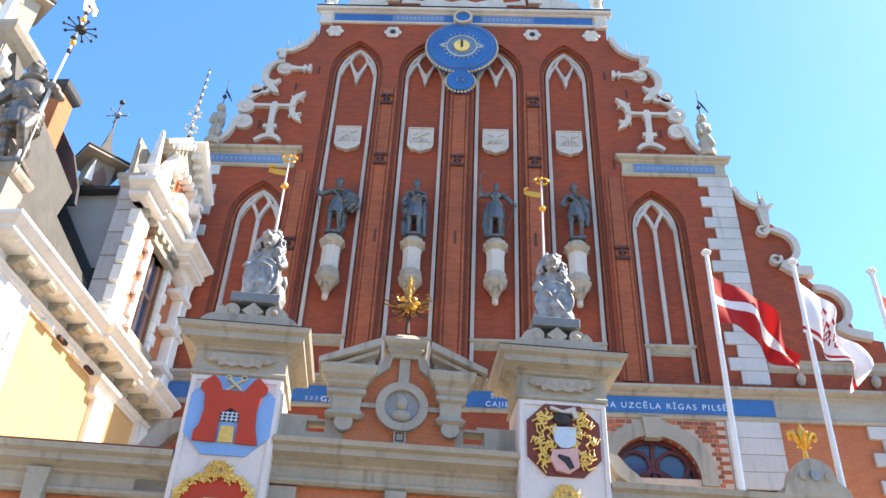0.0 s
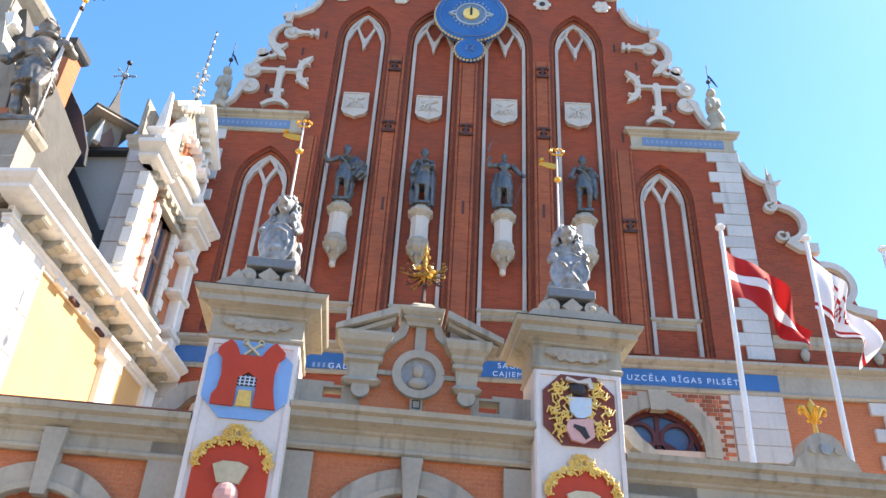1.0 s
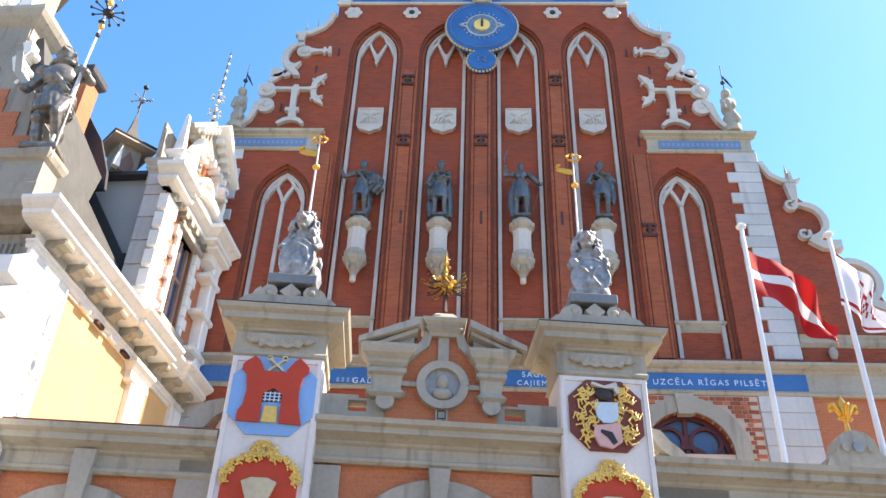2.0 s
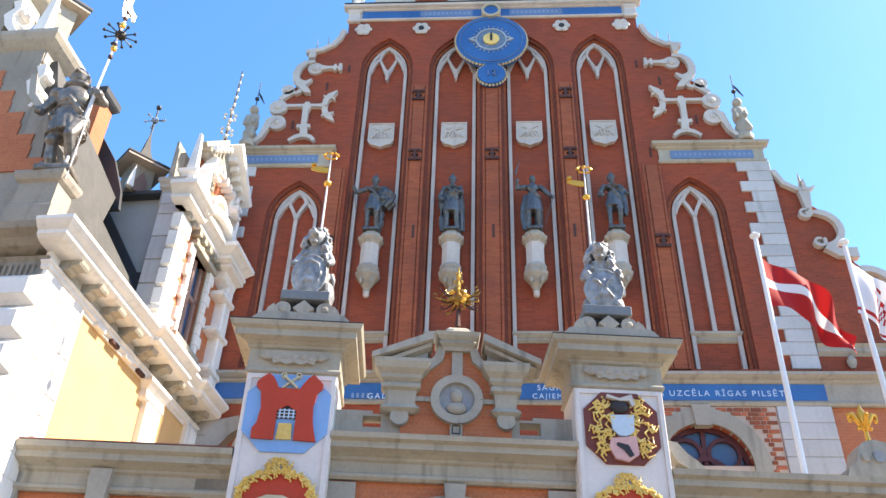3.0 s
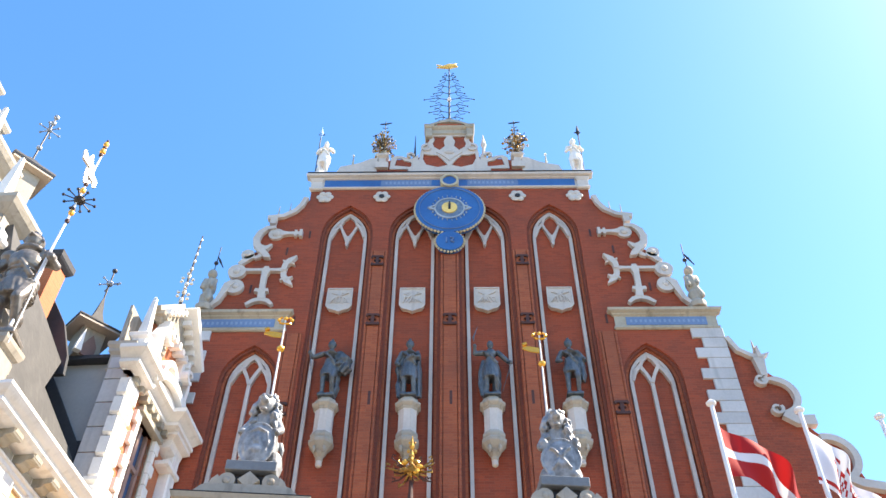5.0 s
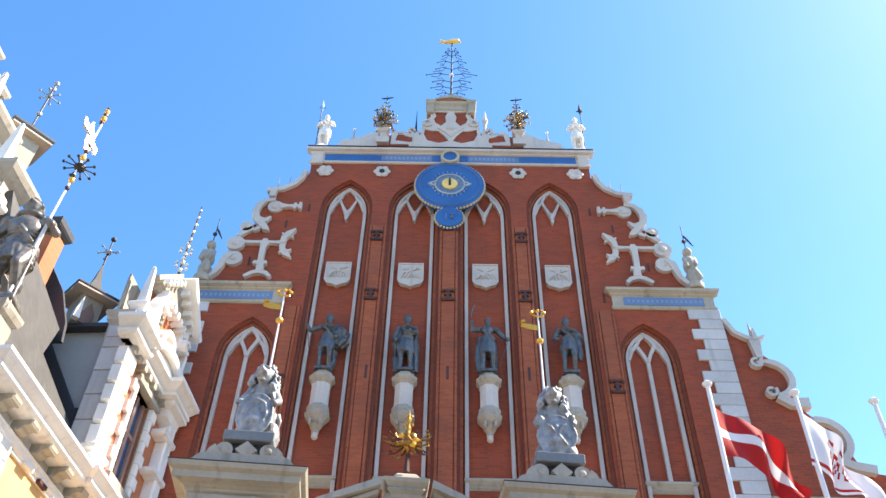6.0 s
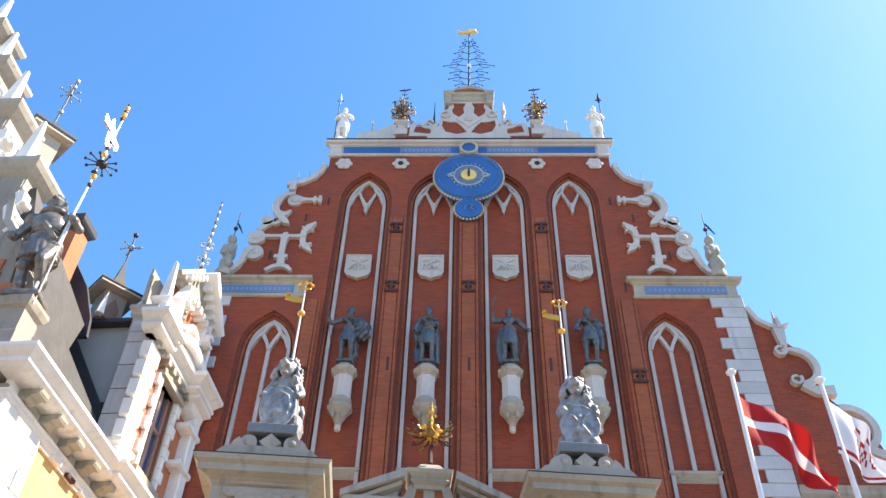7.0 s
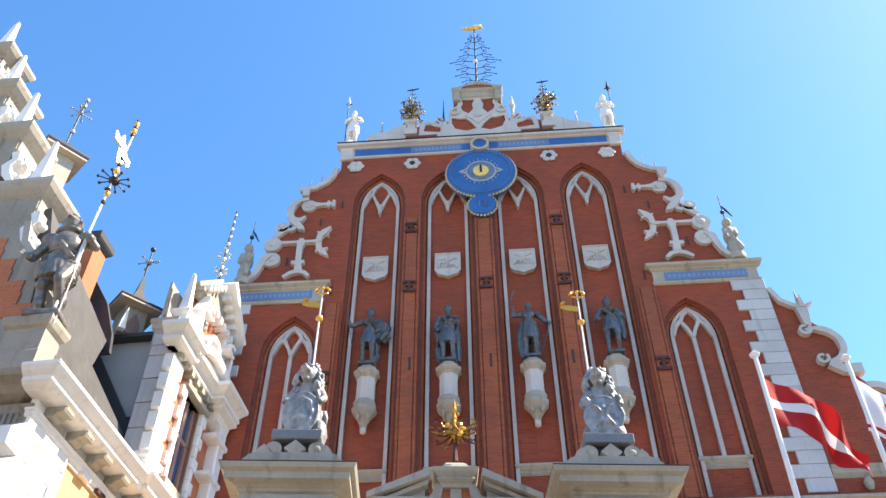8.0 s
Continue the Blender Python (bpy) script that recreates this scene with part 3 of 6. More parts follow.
# white scrollwork on the shoulders
def shoulder(s):
    y0, y1 = FY - 0.12, FY + 0.04

    def f(p):
        return [(s * x, z) for x, z in p]

    t = strap(f([(4.72, 22.8), (4.82, 22.45), (5.0, 22.15), (5.35, 21.9), (5.85, 21.82)]), 0.16, y0, y1)
    strap(f([(5.62, 21.82), (5.64, 21.5)]), 0.2, y0, y1, t)
    # barred volute, and the crescent that springs from it
    disc((s * 5.47, 21.06), 0.24, y0 + 0.03, y1, t, 20), ball((s * 5.47, y0 + 0.03, 21.06), 0.13, t, (1, 0.5, 1), 10)
    strap(f([(5.3, 21.06), (5.08, 21.06), (4.66, 21.06)]), [0.22, 0.11, 0.13], y0, y1, t)
    strap(f([(4.85, 20.93), (4.85, 21.2)]), 0.08, y0, y1, t), strap(f([(4.68, 20.9), (4.68, 21.2)]), 0.09, y0, y1, t)
    strap(f([(5.5, 21.34), (5.78, 21.3), (5.96, 21.1), (6.04, 20.82), (6.0, 20.55), (5.85, 20.4), (5.66, 20.4), (5.52, 20.55)]), [0.12, 0.16, 0.2, 0.22, 0.22, 0.24, 0.16, 0.05], y0, y1, t)
    strap(f([(5.88, 20.4), (5.74, 20.2), (5.62, 20.04), (5.5, 19.96)]), [0.28, 0.2, 0.2, 0.05], y0, y1, t)
    strap(f([(5.74, 20.2), (5.86, 20.02), (5.98, 19.95)]), [0.16, 0.14, 0.08], y0, y1, t)
    # leaf lobe, then two round scrolls and the sweep down to the ledge
    disc((s * 6.2, 20.12), 0.2, y0, y1, t, 18), ball((s * 6.2, y0, 20.12), 0.1, t, (1, 0.5, 1), 8)
    strap(f([(5.98, 20.06), (6.2, 19.94), (6.38, 19.72)]), [0.14, 0.2, 0.16], y0, y1, t)
    disc((s * 6.4, 19.38), 0.27, y0 - 0.02, y1, t, 22), ball((s * 6.4, y0 - 0.02, 19.38), 0.12, t, (1, 0.5, 1), 10)
    disc((s * 6.36, 18.76), 0.27, y0 - 0.01, y1, t, 22), ball((s * 6.34, y0 - 0.01, 18.76), 0.1, t, (1, 0.5, 1), 8)
    strap(f([(6.42, 18.95), (6.58, 18.8), (6.66, 18.5), (6.76, 18.2), (6.94, 17.98)]), [0.16, 0.22, 0.18, 0.15, 0.12], y0, y1, t)
    # standing cross piece with a forked end
    strap(f([(6.2, 19.43), (5.9, 19.43), (5.2, 19.43), (5.0, 19.43)]), [0.12, 0.1, 0.1, 0.16], y0, y1, t)
    strap(f([(5.52, 19.56), (5.53, 19.4), (5.55, 19.2), (5.54, 18.72), (5.52, 18.55), (5.5, 18.25)]), [0.12, 0.26, 0.17, 0.16, 0.2, 0.22], y0, y1, t)
    strap(f([(5.34, 18.6), (5.55, 18.56), (5.74, 18.6)]), [0.12, 0.14, 0.12], y0, y1, t)
    strap(f([(5.16, 18.03), (5.3, 18.17), (5.5, 18.24), (5.72, 18.18), (5.92, 18.03)]), [0.1, 0.13, 0.16, 0.13, 0.1], y0, y1, t)
    for d in (-1, 1):
        strap(f([(5.0, 19.41), (4.98, 19.41 + d * 0.22), (4.86, 19.41 + d * 0.4), (4.67, 19.41 + d * 0.6)]), [0.16, 0.17, 0.2, 0.04], y0, y1, t)
        strap(f([(4.9, 19.41 + d * 0.34), (4.78, 19.41 + d * 0.32), (4.7, 19.41 + d * 0.26)]), [0.12, 0.09, 0.03], y0, y1, t)
        strap(f([(4.94, 19.41 + d * 0.3), (5.06, 19.41 + d * 0.4)]), [0.1, 0.04], y0, y1, t)
    part("scrollwork", t, WHITE, house, "white stone strapwork scrolls on the gable")
    for x, z in ((5.55, 21.9), (5.2, 22.05)):
        part("spike", tube([(s * x, FY - 0.02, z), (s * x, FY - 0.02, z + 0.55)], [0.03, 0.008]), STONE, house)


shoulder(1), shoulder(-1)


# lower wings beyond the quoins, swept down to the sides
def wing(s):
    def f(p):
        return [(s * x, z) for x, z in p]

    ol = f([(7.62, 10.7), (10.6, 10.7), (10.6, 12.05), (10.05, 12.15), (9.92, 12.6), (9.88, 13.0), (9.7, 13.35), (9.35, 13.55), (9.1, 13.85), (8.95, 14.5), (8.8, 15.3), (8.5, 15.6), (8.3, 15.9), (7.9, 16.25), (7.62, 16.9)])
    part("wing_wall", prism(ol, FY + 0.05, FY + 0.4), BRICK, house)
    y0, y1 = FY - 0.1, FY + 0.1
    t = strap(f([(7.64, 16.75), (7.85, 16.3), (8.15, 16.1), (8.4, 16.05)]), 0.13, y0, y1)
    volute((s * 8.2, 15.28), 0.19, y0, y1, t)
    strap(f([(8.32, 16.0), (8.33, 15.4)]), [0.3, 0.16], y0, y1, t)
    strap(f(arc(8.45, 14.75, 0.55, 115, -80, 16)), [0.1] * 3 + [0.17] * 14, y0, y1, t)
    volute((s * 8.38, 14.35), 0.18, y0, y1, t)
    strap(f([(8.5, 14.2), (8.8, 14.0), (9.25, 14.0)]), [0.2, 0.25, 0.3], y0, y1, t)
    strap(f(arc(9.3, 12.9, 0.6, 100, -70, 14)), 0.18, y0, y1, t)
    strap(f([(9.5, 12.35), (9.8, 12.2), (10.3, 12.1)]), 0.22, y0, y1, t)
    for dx, dz in ((0, 0.35), (0.28, 0.12), (-0.2, 0.1)):
        strap(f([(8.36, 16.0), (8.36 + dx, 16.05 + dz)]), [0.14, 0.02], y0, y1, t)
    part("wing_scroll", t, WHITE, house, "white stone scrolls on the low wing")
    part("wing_spike", tube([(s * 8.32, FY, 16.1), (s * 8.32, FY, 16.7)], [0.07, 0.01]), STONE, house)
    a, b = sorted((s * 7.64, s * 12))
    part("wing_ledge", cornice(a, b, FY + 0.05, [(0.02, 11.1), (0.1, 11.2), (0.1, 11.3), (0.16, 11.38), (0.02, 11.44)], ends=False), STONE, house)
    for x in (8.35, 10.1):
        part("wing_knob", lathe([(0.05, 10.75), (0.1, 10.85), (0.11, 10.95), (0.05, 11.06)], (s * x, FY - 0.05, 0), 10), STONE, house)
    part("wing_base", box(min(s * 7.62, s * 12), max(s * 7.62, s * 12), FY + 0.06, FY + 0.5, 0, 10.7), BRICK_ORANGE, house)
    for i in range(5):
        x1 = s * (9.62 + 0.28 * (i % 2))
        part("quoin", box(min(x1, s * 11), max(x1, s * 11), FY - 0.02, FY + 0.2, 8.2 + i * 0.32, 8.2 + i * 0.32 + 0.313, bev=0.012), QUOIN, house)


wing(1), wing(-1)

# crowning gable piece: white stone plates cut open over brick
half = [(3.6, 23.9), (3.4, 24.35), (2.7, 24.6), (1.95, 24.88), (1.5, 24.88), (1.25, 24.72), (1.0, 25.1), (0.8, 25.7), (0.74, 26.3)]
part("crown_wall", prism([(-x, z) for x, z in half] + half[::-1], FY - 0.02, FY + 0.3), BRICK, house)
half = [(1.46, 23.95), (1.4, 24.36), (1.2, 24.56), (1.04, 24.85), (1.03, 25.15), (0.98, 25.45), (0.8, 25.72), (0.7, 25.9), (0.74, 26.2)]
upper = [(0.1, 26.14), (0.58, 26.16), (0.52, 25.95), (0.6, 25.74), (0.54, 25.52), (0.34, 25.34), (0.16, 25.58), (0.2, 25.86)]
lower = [(0.06, 24.5), (0.22, 24.8), (0.42, 25.06), (0.64, 25.06), (0.9, 25.14), (0.93, 24.86), (0.8, 24.52), (0.4, 24.38)]
holes = [[(d * x, z) for x, z in ring] for ring in (upper, lower) for d in (-1, 1)]
part("crown_plate", sheet([(-x, z) for x, z in half] + half[::-1], holes, FY - 0.08, FY - 0.025), WHITE, house, "white stone strapwork plate on the crown")
part("crown_diamond", prism([(0.0, 25.6), (0.16, 25.4), (0.46, 25.2), (0.16, 24.92), (0.0, 24.72), (-0.16, 24.92), (-0.46, 25.2), (-0.16, 25.4)], FY - 0.11, FY - 0.082), WHITE, house)
part("crown_boss", ball((0, FY - 0.11, 25.18), 0.14, None, (1.4, 0.4, 0.8), 10), WHITE, house)
for d in (-1, 1):
    def f(p):
        return [(d * x, z) for x, z in p]
    part("crown_curl", strap(f(arc(0.8, 25.45, 0.17, 100, -220, 14, 0.7)), 0.09, FY - 0.14, FY - 0.06), WHITE, house)
    wingplate = [(1.08, 24.3), (1.08, 25.12), (1.2, 24.98), (1.34, 24.86), (1.5, 24.94), (1.66, 25.02), (1.86, 25.04), (2.02, 24.92), (2.06, 24.3)]
    part("crown_wing", sheet(f(wingplate), [f([(1.32, 24.68), (1.55, 24.76), (1.68, 24.9), (1.82, 24.9), (1.9, 24.5), (1.3, 24.4)])], FY - 0.07, FY - 0.024), WHITE, house)
    part("crown_curl", strap(f(arc(1.36, 25.0, 0.12, 200, -100, 12, 0.6)), 0.08, FY - 0.15, FY - 0.03), WHITE, house)
    part("crown_slope", prism(f([(2.5, 24.0), (2.5, 24.9), (2.72, 24.86), (3.1, 24.62), (3.4, 24.52), (3.75, 24.42), (3.9, 24.0)]), FY - 0.1, FY + 0.2), WHITE, house)
    part("cap_block", mould4(min(d * 0.62, d * 0.84), max(d * 0.62, d * 0.84), FY - 0.18, FY + 0.2, [(0.0, 26.0), (0.03, 26.06), (0.0, 26.12), (0.0, 26.5), (0.05, 26.56), (0.07, 26.68), (0.0, 26.72)]), CREAM, house)
    part("crown_spike", tube([(d * 1.21, FY, 24.95), (d * 1.21, FY, 25.5), (d * 1.21, FY, 25.7), (d * 1.21, FY, 26.3)], [0.09, 0.05, 0.1, 0.012] if d > 0 else [0.05, 0.03, 0.02, 0.008]), WHITE if d > 0 else BLACK, house)
    part("crown_spike", tube([(d * 3.35, FY, 24.4), (d * 3.35, FY, 25.1)], [0.06, 0.012]), STONE, house)
    part("spike_ball", ball((d * 3.35, FY, 25.15), 0.05, None, seg=8), POLEWHITE, house)
part("crown_cap", cornice(-0.6, 0.6, FY - 0.06, [(0.02, 26.2), (0.08, 26.26), (0.05, 26.34), (0.05, 26.48), (0.12, 26.54), (0.16, 26.62), (0.08, 26.66)]), CREAM, house)
part("cap_panel", prism([(-0.5, 26.665), (0.5, 26.665), (0.4, 26.8), (-0.4, 26.8)], FY - 0.16, FY - 0.06), BRICK_OLD, house)
part("cap_pediment", strap(f([(0.8, 26.7), (0.56, 26.8), (0.3, 26.92), (0.0, 27.0), (-0.3, 26.92), (-0.56, 26.8), (-0.8, 26.7)]), [0.05, 0.09, 0.13, 0.18, 0.13, 0.09, 0.05], FY - 0.18, FY + 0.22), CREAM, house)

# ---- wall clock on the gable ----
clock = tagged(root("wall_clock", pose(0, FY - 0.02, 22.07)), "round blue and gold astronomical clock on the brick gable", "clock")
part("backing", disc((0, 0), 1.1, -0.2, 0.0), BLUE, clock)
bm = bmesh.new()
for k in range(60):
    a = 2 * math.pi * k / 60
    ball((1.11 * math.cos(a), -0.14, 1.09 * math.sin(a)), 0.056, bm, seg=8)
part("beaded_rim", bm, BEAD, clock, "gilded beads round the dial")
part("dial_ring", strap(arc(0, 0, 0.98, 0, 360, 40), 0.015, -0.23, -0.19), FADEDBLUE, clock)
bm = strap(arc(0, 0, 0.47, 0, 360, 36), 0.05, -0.235, -0.19)
for d in (-1, 1):
    strap([(d * 0.46, 0.1), (d * 0.6, 0.03), (d * 0.66, 0.0), (d * 0.6, -0.03), (d * 0.46, -0.1)], [0.05, 0.06, 0.1, 0.06, 0.05], -0.24, -0.19, bm)
    ball((d * 0.6, -0.2, 0), 0.07, bm, (1, 0.4, 1), 8)
for k in range(24):
    a = 2 * math.pi * (k + 0.5) / 24
    strap([(0.55 * math.cos(a), 0.55 * math.sin(a)), (0.6 * math.cos(a), 0.6 * math.sin(a))], 0.02, -0.225, -0.19, bm)
part("dial_markings", bm, surface("silver_paint", (0.4, 0.46, 0.5), (0.25, 0.3, 0.36), 0.4), clock)
part("dial_plate", disc((0, 0), 0.44, -0.215, -0.2, seg=30), surface("tarnished_dial", (0.2, 0.26, 0.3), (0.08, 0.14, 0.24), 0.4, 0.2, big=6), clock)
part("sun_disc", disc((0, 0), 0.25, -0.26, -0.2, seg=24), GOLDPAINT, clock)
part("clock_hand", strap([(0, -0.1), (0, 0.1), (0, 0.26)], [0.07, 0.08, 0.03], -0.29, -0.265), BLACK, clock)
bm = disc((0, -1.5), 0.42, -0.2, 0.0, seg=28)
part("moon_dial", bm, BLUE, clock)
bm = bmesh.new()
for k in range(26):
    a = 2 * math.pi * k / 26
    ball((0.45 * math.cos(a), -0.14, -1.5 + 0.45 * math.sin(a)), 0.043, bm, seg=8)
part("beaded_rim", bm, BEAD, clock)
bm = strap([(-0.1, -1.38), (-0.1, -1.6)], 0.04, -0.23, -0.2)
strap([(0.02, -1.4), (0.12, -1.42), (0.04, -1.56), (0.14, -1.6)], 0.035, -0.23, -0.2, bm)
part("moon_mark", bm, FADEDBLUE, clock)
bm = disc((0, 1.36), 0.26, -0.24, 0.0, seg=24)
part("upper_dial", bm, BLUE, clock)
part("upper_rim", strap(arc(0, 1.36, 0.27, 0, 360, 26), 0.08, -0.28, -0.05), BEAD, clock)


# ---- figures ----
def limb(bm, a, b, r0, r1):
    tube([a, tuple((Vector(a) + Vector(b)) / 2), b], [r0, (r0 + r1) / 2 * 1.06, r1], bm, 8)
    ball(a, r0, bm, seg=8), ball(b, r1, bm, seg=8)


def figure(h, left_hand, right_hand, skirt=0.0, cloak=False, helmet=False, step=0.1, shield=None):
    """A standing draped figure of height h that faces -y, feet at the origin."""
    k = h / 1.9
    bm = bmesh.new()

    def p(x, y, z):
        return (x * k, y * k, z * k)

    box(-0.24 * k, 0.24 * k, -0.2 * k, 0.2 * k, 0, 0.08 * k, bm)
    for s in (-1, 1):
        limb(bm, p(s * 0.11 + step * 0.3, 0, 0.98), p(s * 0.14, -0.07 - step * (s > 0), 0.55), 0.115 * k, 0.085 * k)
        limb(bm, p(s * 0.14, -0.07 - step * (s > 0), 0.55), p(s * 0.14, 0.02, 0.12), 0.08 * k, 0.055 * k)
        ball(p(s * 0.15, -0.08, 0.1), 0.075 * k, bm, (0.8, 1.7, 0.6), 8)
    tube([p(0, 0, 0.9), p(0, 0, 1.05), p(0, -0.01, 1.22), p(0, -0.01, 1.42), p(0, 0.01, 1.55)], [0.19 * k, 0.18 * k, 0.165 * k, 0.21 * k, 0.1 * k], bm, 12)
    if skirt:
        lathe([(0.17 * k, 1.08 * k), (0.22 * k, 0.9 * k), ((0.21 + skirt * 0.07) * k, (0.9 - skirt) * k)], (0, 0, 0), 14, bm)
    tube([p(0, 0, 1.5), p(0, -0.01, 1.62)], 0.065 * k, bm)
    ball(p(0, -0.02, 1.73), 0.115 * k, bm, (0.88, 1, 1.15), 12)
    if helmet:
        ball(p(0, 0, 1.78), 0.13 * k, bm, (1, 1.05, 0.9), 12)
        tube([p(0, 0.1, 1.8), p(0, 0, 1.95), p(0, -0.08, 1.9)], [0.03 * k, 0.05 * k, 0.03 * k], bm)
    for s, hd in ((-1, left_hand), (1, right_hand)):
        sh = p(s * 0.23, 0, 1.46)
        el = ((sh[0] + hd[0] * k) / 2 + s * 0.12 * k, (sh[1] + hd[1] * k) / 2 + 0.06 * k, (sh[2] + hd[2] * k) / 2 - 0.1 * k)
        limb(bm, sh, el, 0.085 * k, 0.065 * k), limb(bm, el, tuple(c * k for c in hd), 0.06 * k, 0.045 * k)
        ball(tuple(c * k for c in hd), 0.065 * k, bm, seg=8)
    if cloak:
        tube([p(0.1, 0.14, 1.5), p(0.22, 0.18, 1.2), p(0.3, 0.18, 0.85), p(0.2, 0.15, 0.4)], [0.14 * k, 0.18 * k, 0.17 * k, 0.1 * k], bm, 10)
    for j in range(9):
        a = -2.9 + j * 0.33
        tube([p(0.17 * math.cos(a), 0.16 * math.sin(a), 1.06), p(0.235 * math.cos(a), 0.2 * math.sin(a), 0.85), p((0.22 + skirt * 0.08) * math.cos(a + 0.1), (0.2 + skirt * 0.06) * math.sin(a + 0.1), 0.88 - skirt)], [0.02 * k, 0.034 * k, 0.03 * k], bm, 6)
    tube([p(-0.2, -0.1, 1.45), p(0.0, -0.21, 1.25), p(0.2, -0.15, 1.0)], 0.035 * k, bm, 6)
    if shield:
        ball(p(*shield), 0.25 * k, bm, (0.75, 0.25, 1.1), 12)
    return bm


FIG = "grey bronze figure on a console"


def drape(bm, pts, r):
    """Hanging cloth: a bundle of folds that follow one line."""
    for k in range(4):
        a = k * 1.57 + 0.4
        tube([(x + r * 0.7 * math.cos(a), y + r * 0.5 * math.sin(a), z) for x, y, z in pts], [r * 0.5, r * 0.75, r * 0.6, r * 0.35][:len(pts)], bm, 7)


def niche_statue(bm, x, what):
    organic("statue", bm, BRONZE, FIG + what, "statue", pose(x, FY - 0.06, 14.74) @ Matrix.Diagonal((0.88, 0.9, 0.98, 1)), 0.022, "niche statues")


bm = figure(1.98, (-0.62, -0.14, 1.42), (0.28, -0.15, 1.05), 0.22, False, True, step=0.16)
drape(bm, [(0.2, 0.1, 1.55), (0.42, 0.08, 1.3), (0.46, 0.06, 1.05), (0.3, 0.06, 0.85)], 0.2)
drape(bm, [(0.1, 0.12, 1.0), (0.2, 0.12, 0.7), (0.22, 0.1, 0.4), (0.16, 0.1, 0.1)], 0.12)
tube([(-0.72, -0.14, 2.1), (-0.64, -0.14, 1.45), (-0.5, -0.12, 0.7)], 0.018, bm)
niche_statue(bm, -3.25, " with cloak and spear")
bm = figure(1.98, (-0.3, -0.1, 1.02), (0.1, -0.27, 1.2), 0.3, False, True, step=0.04)
tube([(0.0, -0.28, 1.2), (0.32, -0.2, 1.28)], [0.03, 0.05], bm), ball((0.06, -0.16, 1.24), 0.17, bm, (1.1, 0.7, 0.7), 10)
drape(bm, [(-0.2, 0.12, 1.5), (-0.25, 0.14, 1.0), (-0.24, 0.12, 0.5), (-0.22, 0.1, 0.08)], 0.14)
drape(bm, [(0.22, 0.12, 1.4), (0.24, 0.14, 0.9), (0.26, 0.12, 0.45), (0.28, 0.1, 0.08)], 0.12)
niche_statue(bm, -1.1, " in a long cloak")
bm = figure(1.98, (-0.46, -0.12, 1.62), (0.58, -0.12, 1.06), 0.3, False, False)
drape(bm, [(-0.14, 0.1, 1.3), (-0.22, 0.1, 0.9), (-0.26, 0.08, 0.5), (-0.22, 0.06, 0.08)], 0.13)
drape(bm, [(0.1, 0.12, 1.3), (0.16, 0.12, 0.9), (0.16, 0.1, 0.5), (0.14, 0.08, 0.08)], 0.12)
ball((0, -0.12, 1.42), 0.17, bm, (1.1, 0.7, 0.8), 10)
tube([(0.62, -0.14, 1.1), (0.3, -0.12, 0.12)], 0.016, bm), tube([(-0.47, -0.12, 1.6), (-0.52, -0.12, 2.0), (-0.36, -0.1, 2.45)], [0.02, 0.035, 0.012], bm)
niche_statue(bm, 1.1, " raising a sword")
bm = figure(1.98, (-0.3, -0.1, 1.12), (0.4, -0.08, 1.2), 0.16, False, True, step=0.12)
drape(bm, [(0.16, 0.1, 1.5), (0.3, 0.1, 1.15), (0.32, 0.08, 0.8), (0.28, 0.06, 0.55)], 0.13)
tube([(0.32, -0.02, 1.1), (0.36, 0.04, 0.6)], 0.03, bm)
niche_statue(bm, 3.25, " with bent arms")

# small white figures with lances on the corners of the top cornice
for s in (-1, 1):
    bm = figure(1.95, (-0.16, -0.2, 1.2), (0.2, -0.18, 1.3), 0.3, False, s > 0, step=0.12)
    drape(bm, [(s * 0.1, 0.12, 1.5), (s * 0.16, 0.14, 1.0), (s * 0.14, 0.12, 0.5), (s * 0.1, 0.1, 0.1)], 0.13)
    organic("corner_statue", bm, SUNWHITE, "small white stone figure on the top cornice", "statue", pose(s * 4.36, FY - 0.02, 23.974) @ Matrix.Diagonal((0.85, 0.9, 1.0, 1)), 0.024, "cornice statues")
    lance = tagged(root("lance", pose(s * 4.6, FY - 0.02, 23.974)), "thin iron lance beside a white figure", "lance", "cornice lances")
    part("shaft", tube([(0, 0, 0), (s * 0.02, 0, 2.45)], 0.018), BLACK, lance)
    part("lance_head", tube([(s * 0.02, 0, 2.2), (s * 0.02, 0, 2.42), (s * 0.03, 0, 2.85)], [0.015, 0.075, 0.008]), PALEBLUE if s < 0 else BLACK, lance)
    part("cross_arm", tube([(-0.11, 0, 2.4), (0.11, 0, 2.4)], 0.022), BLACK, lance)


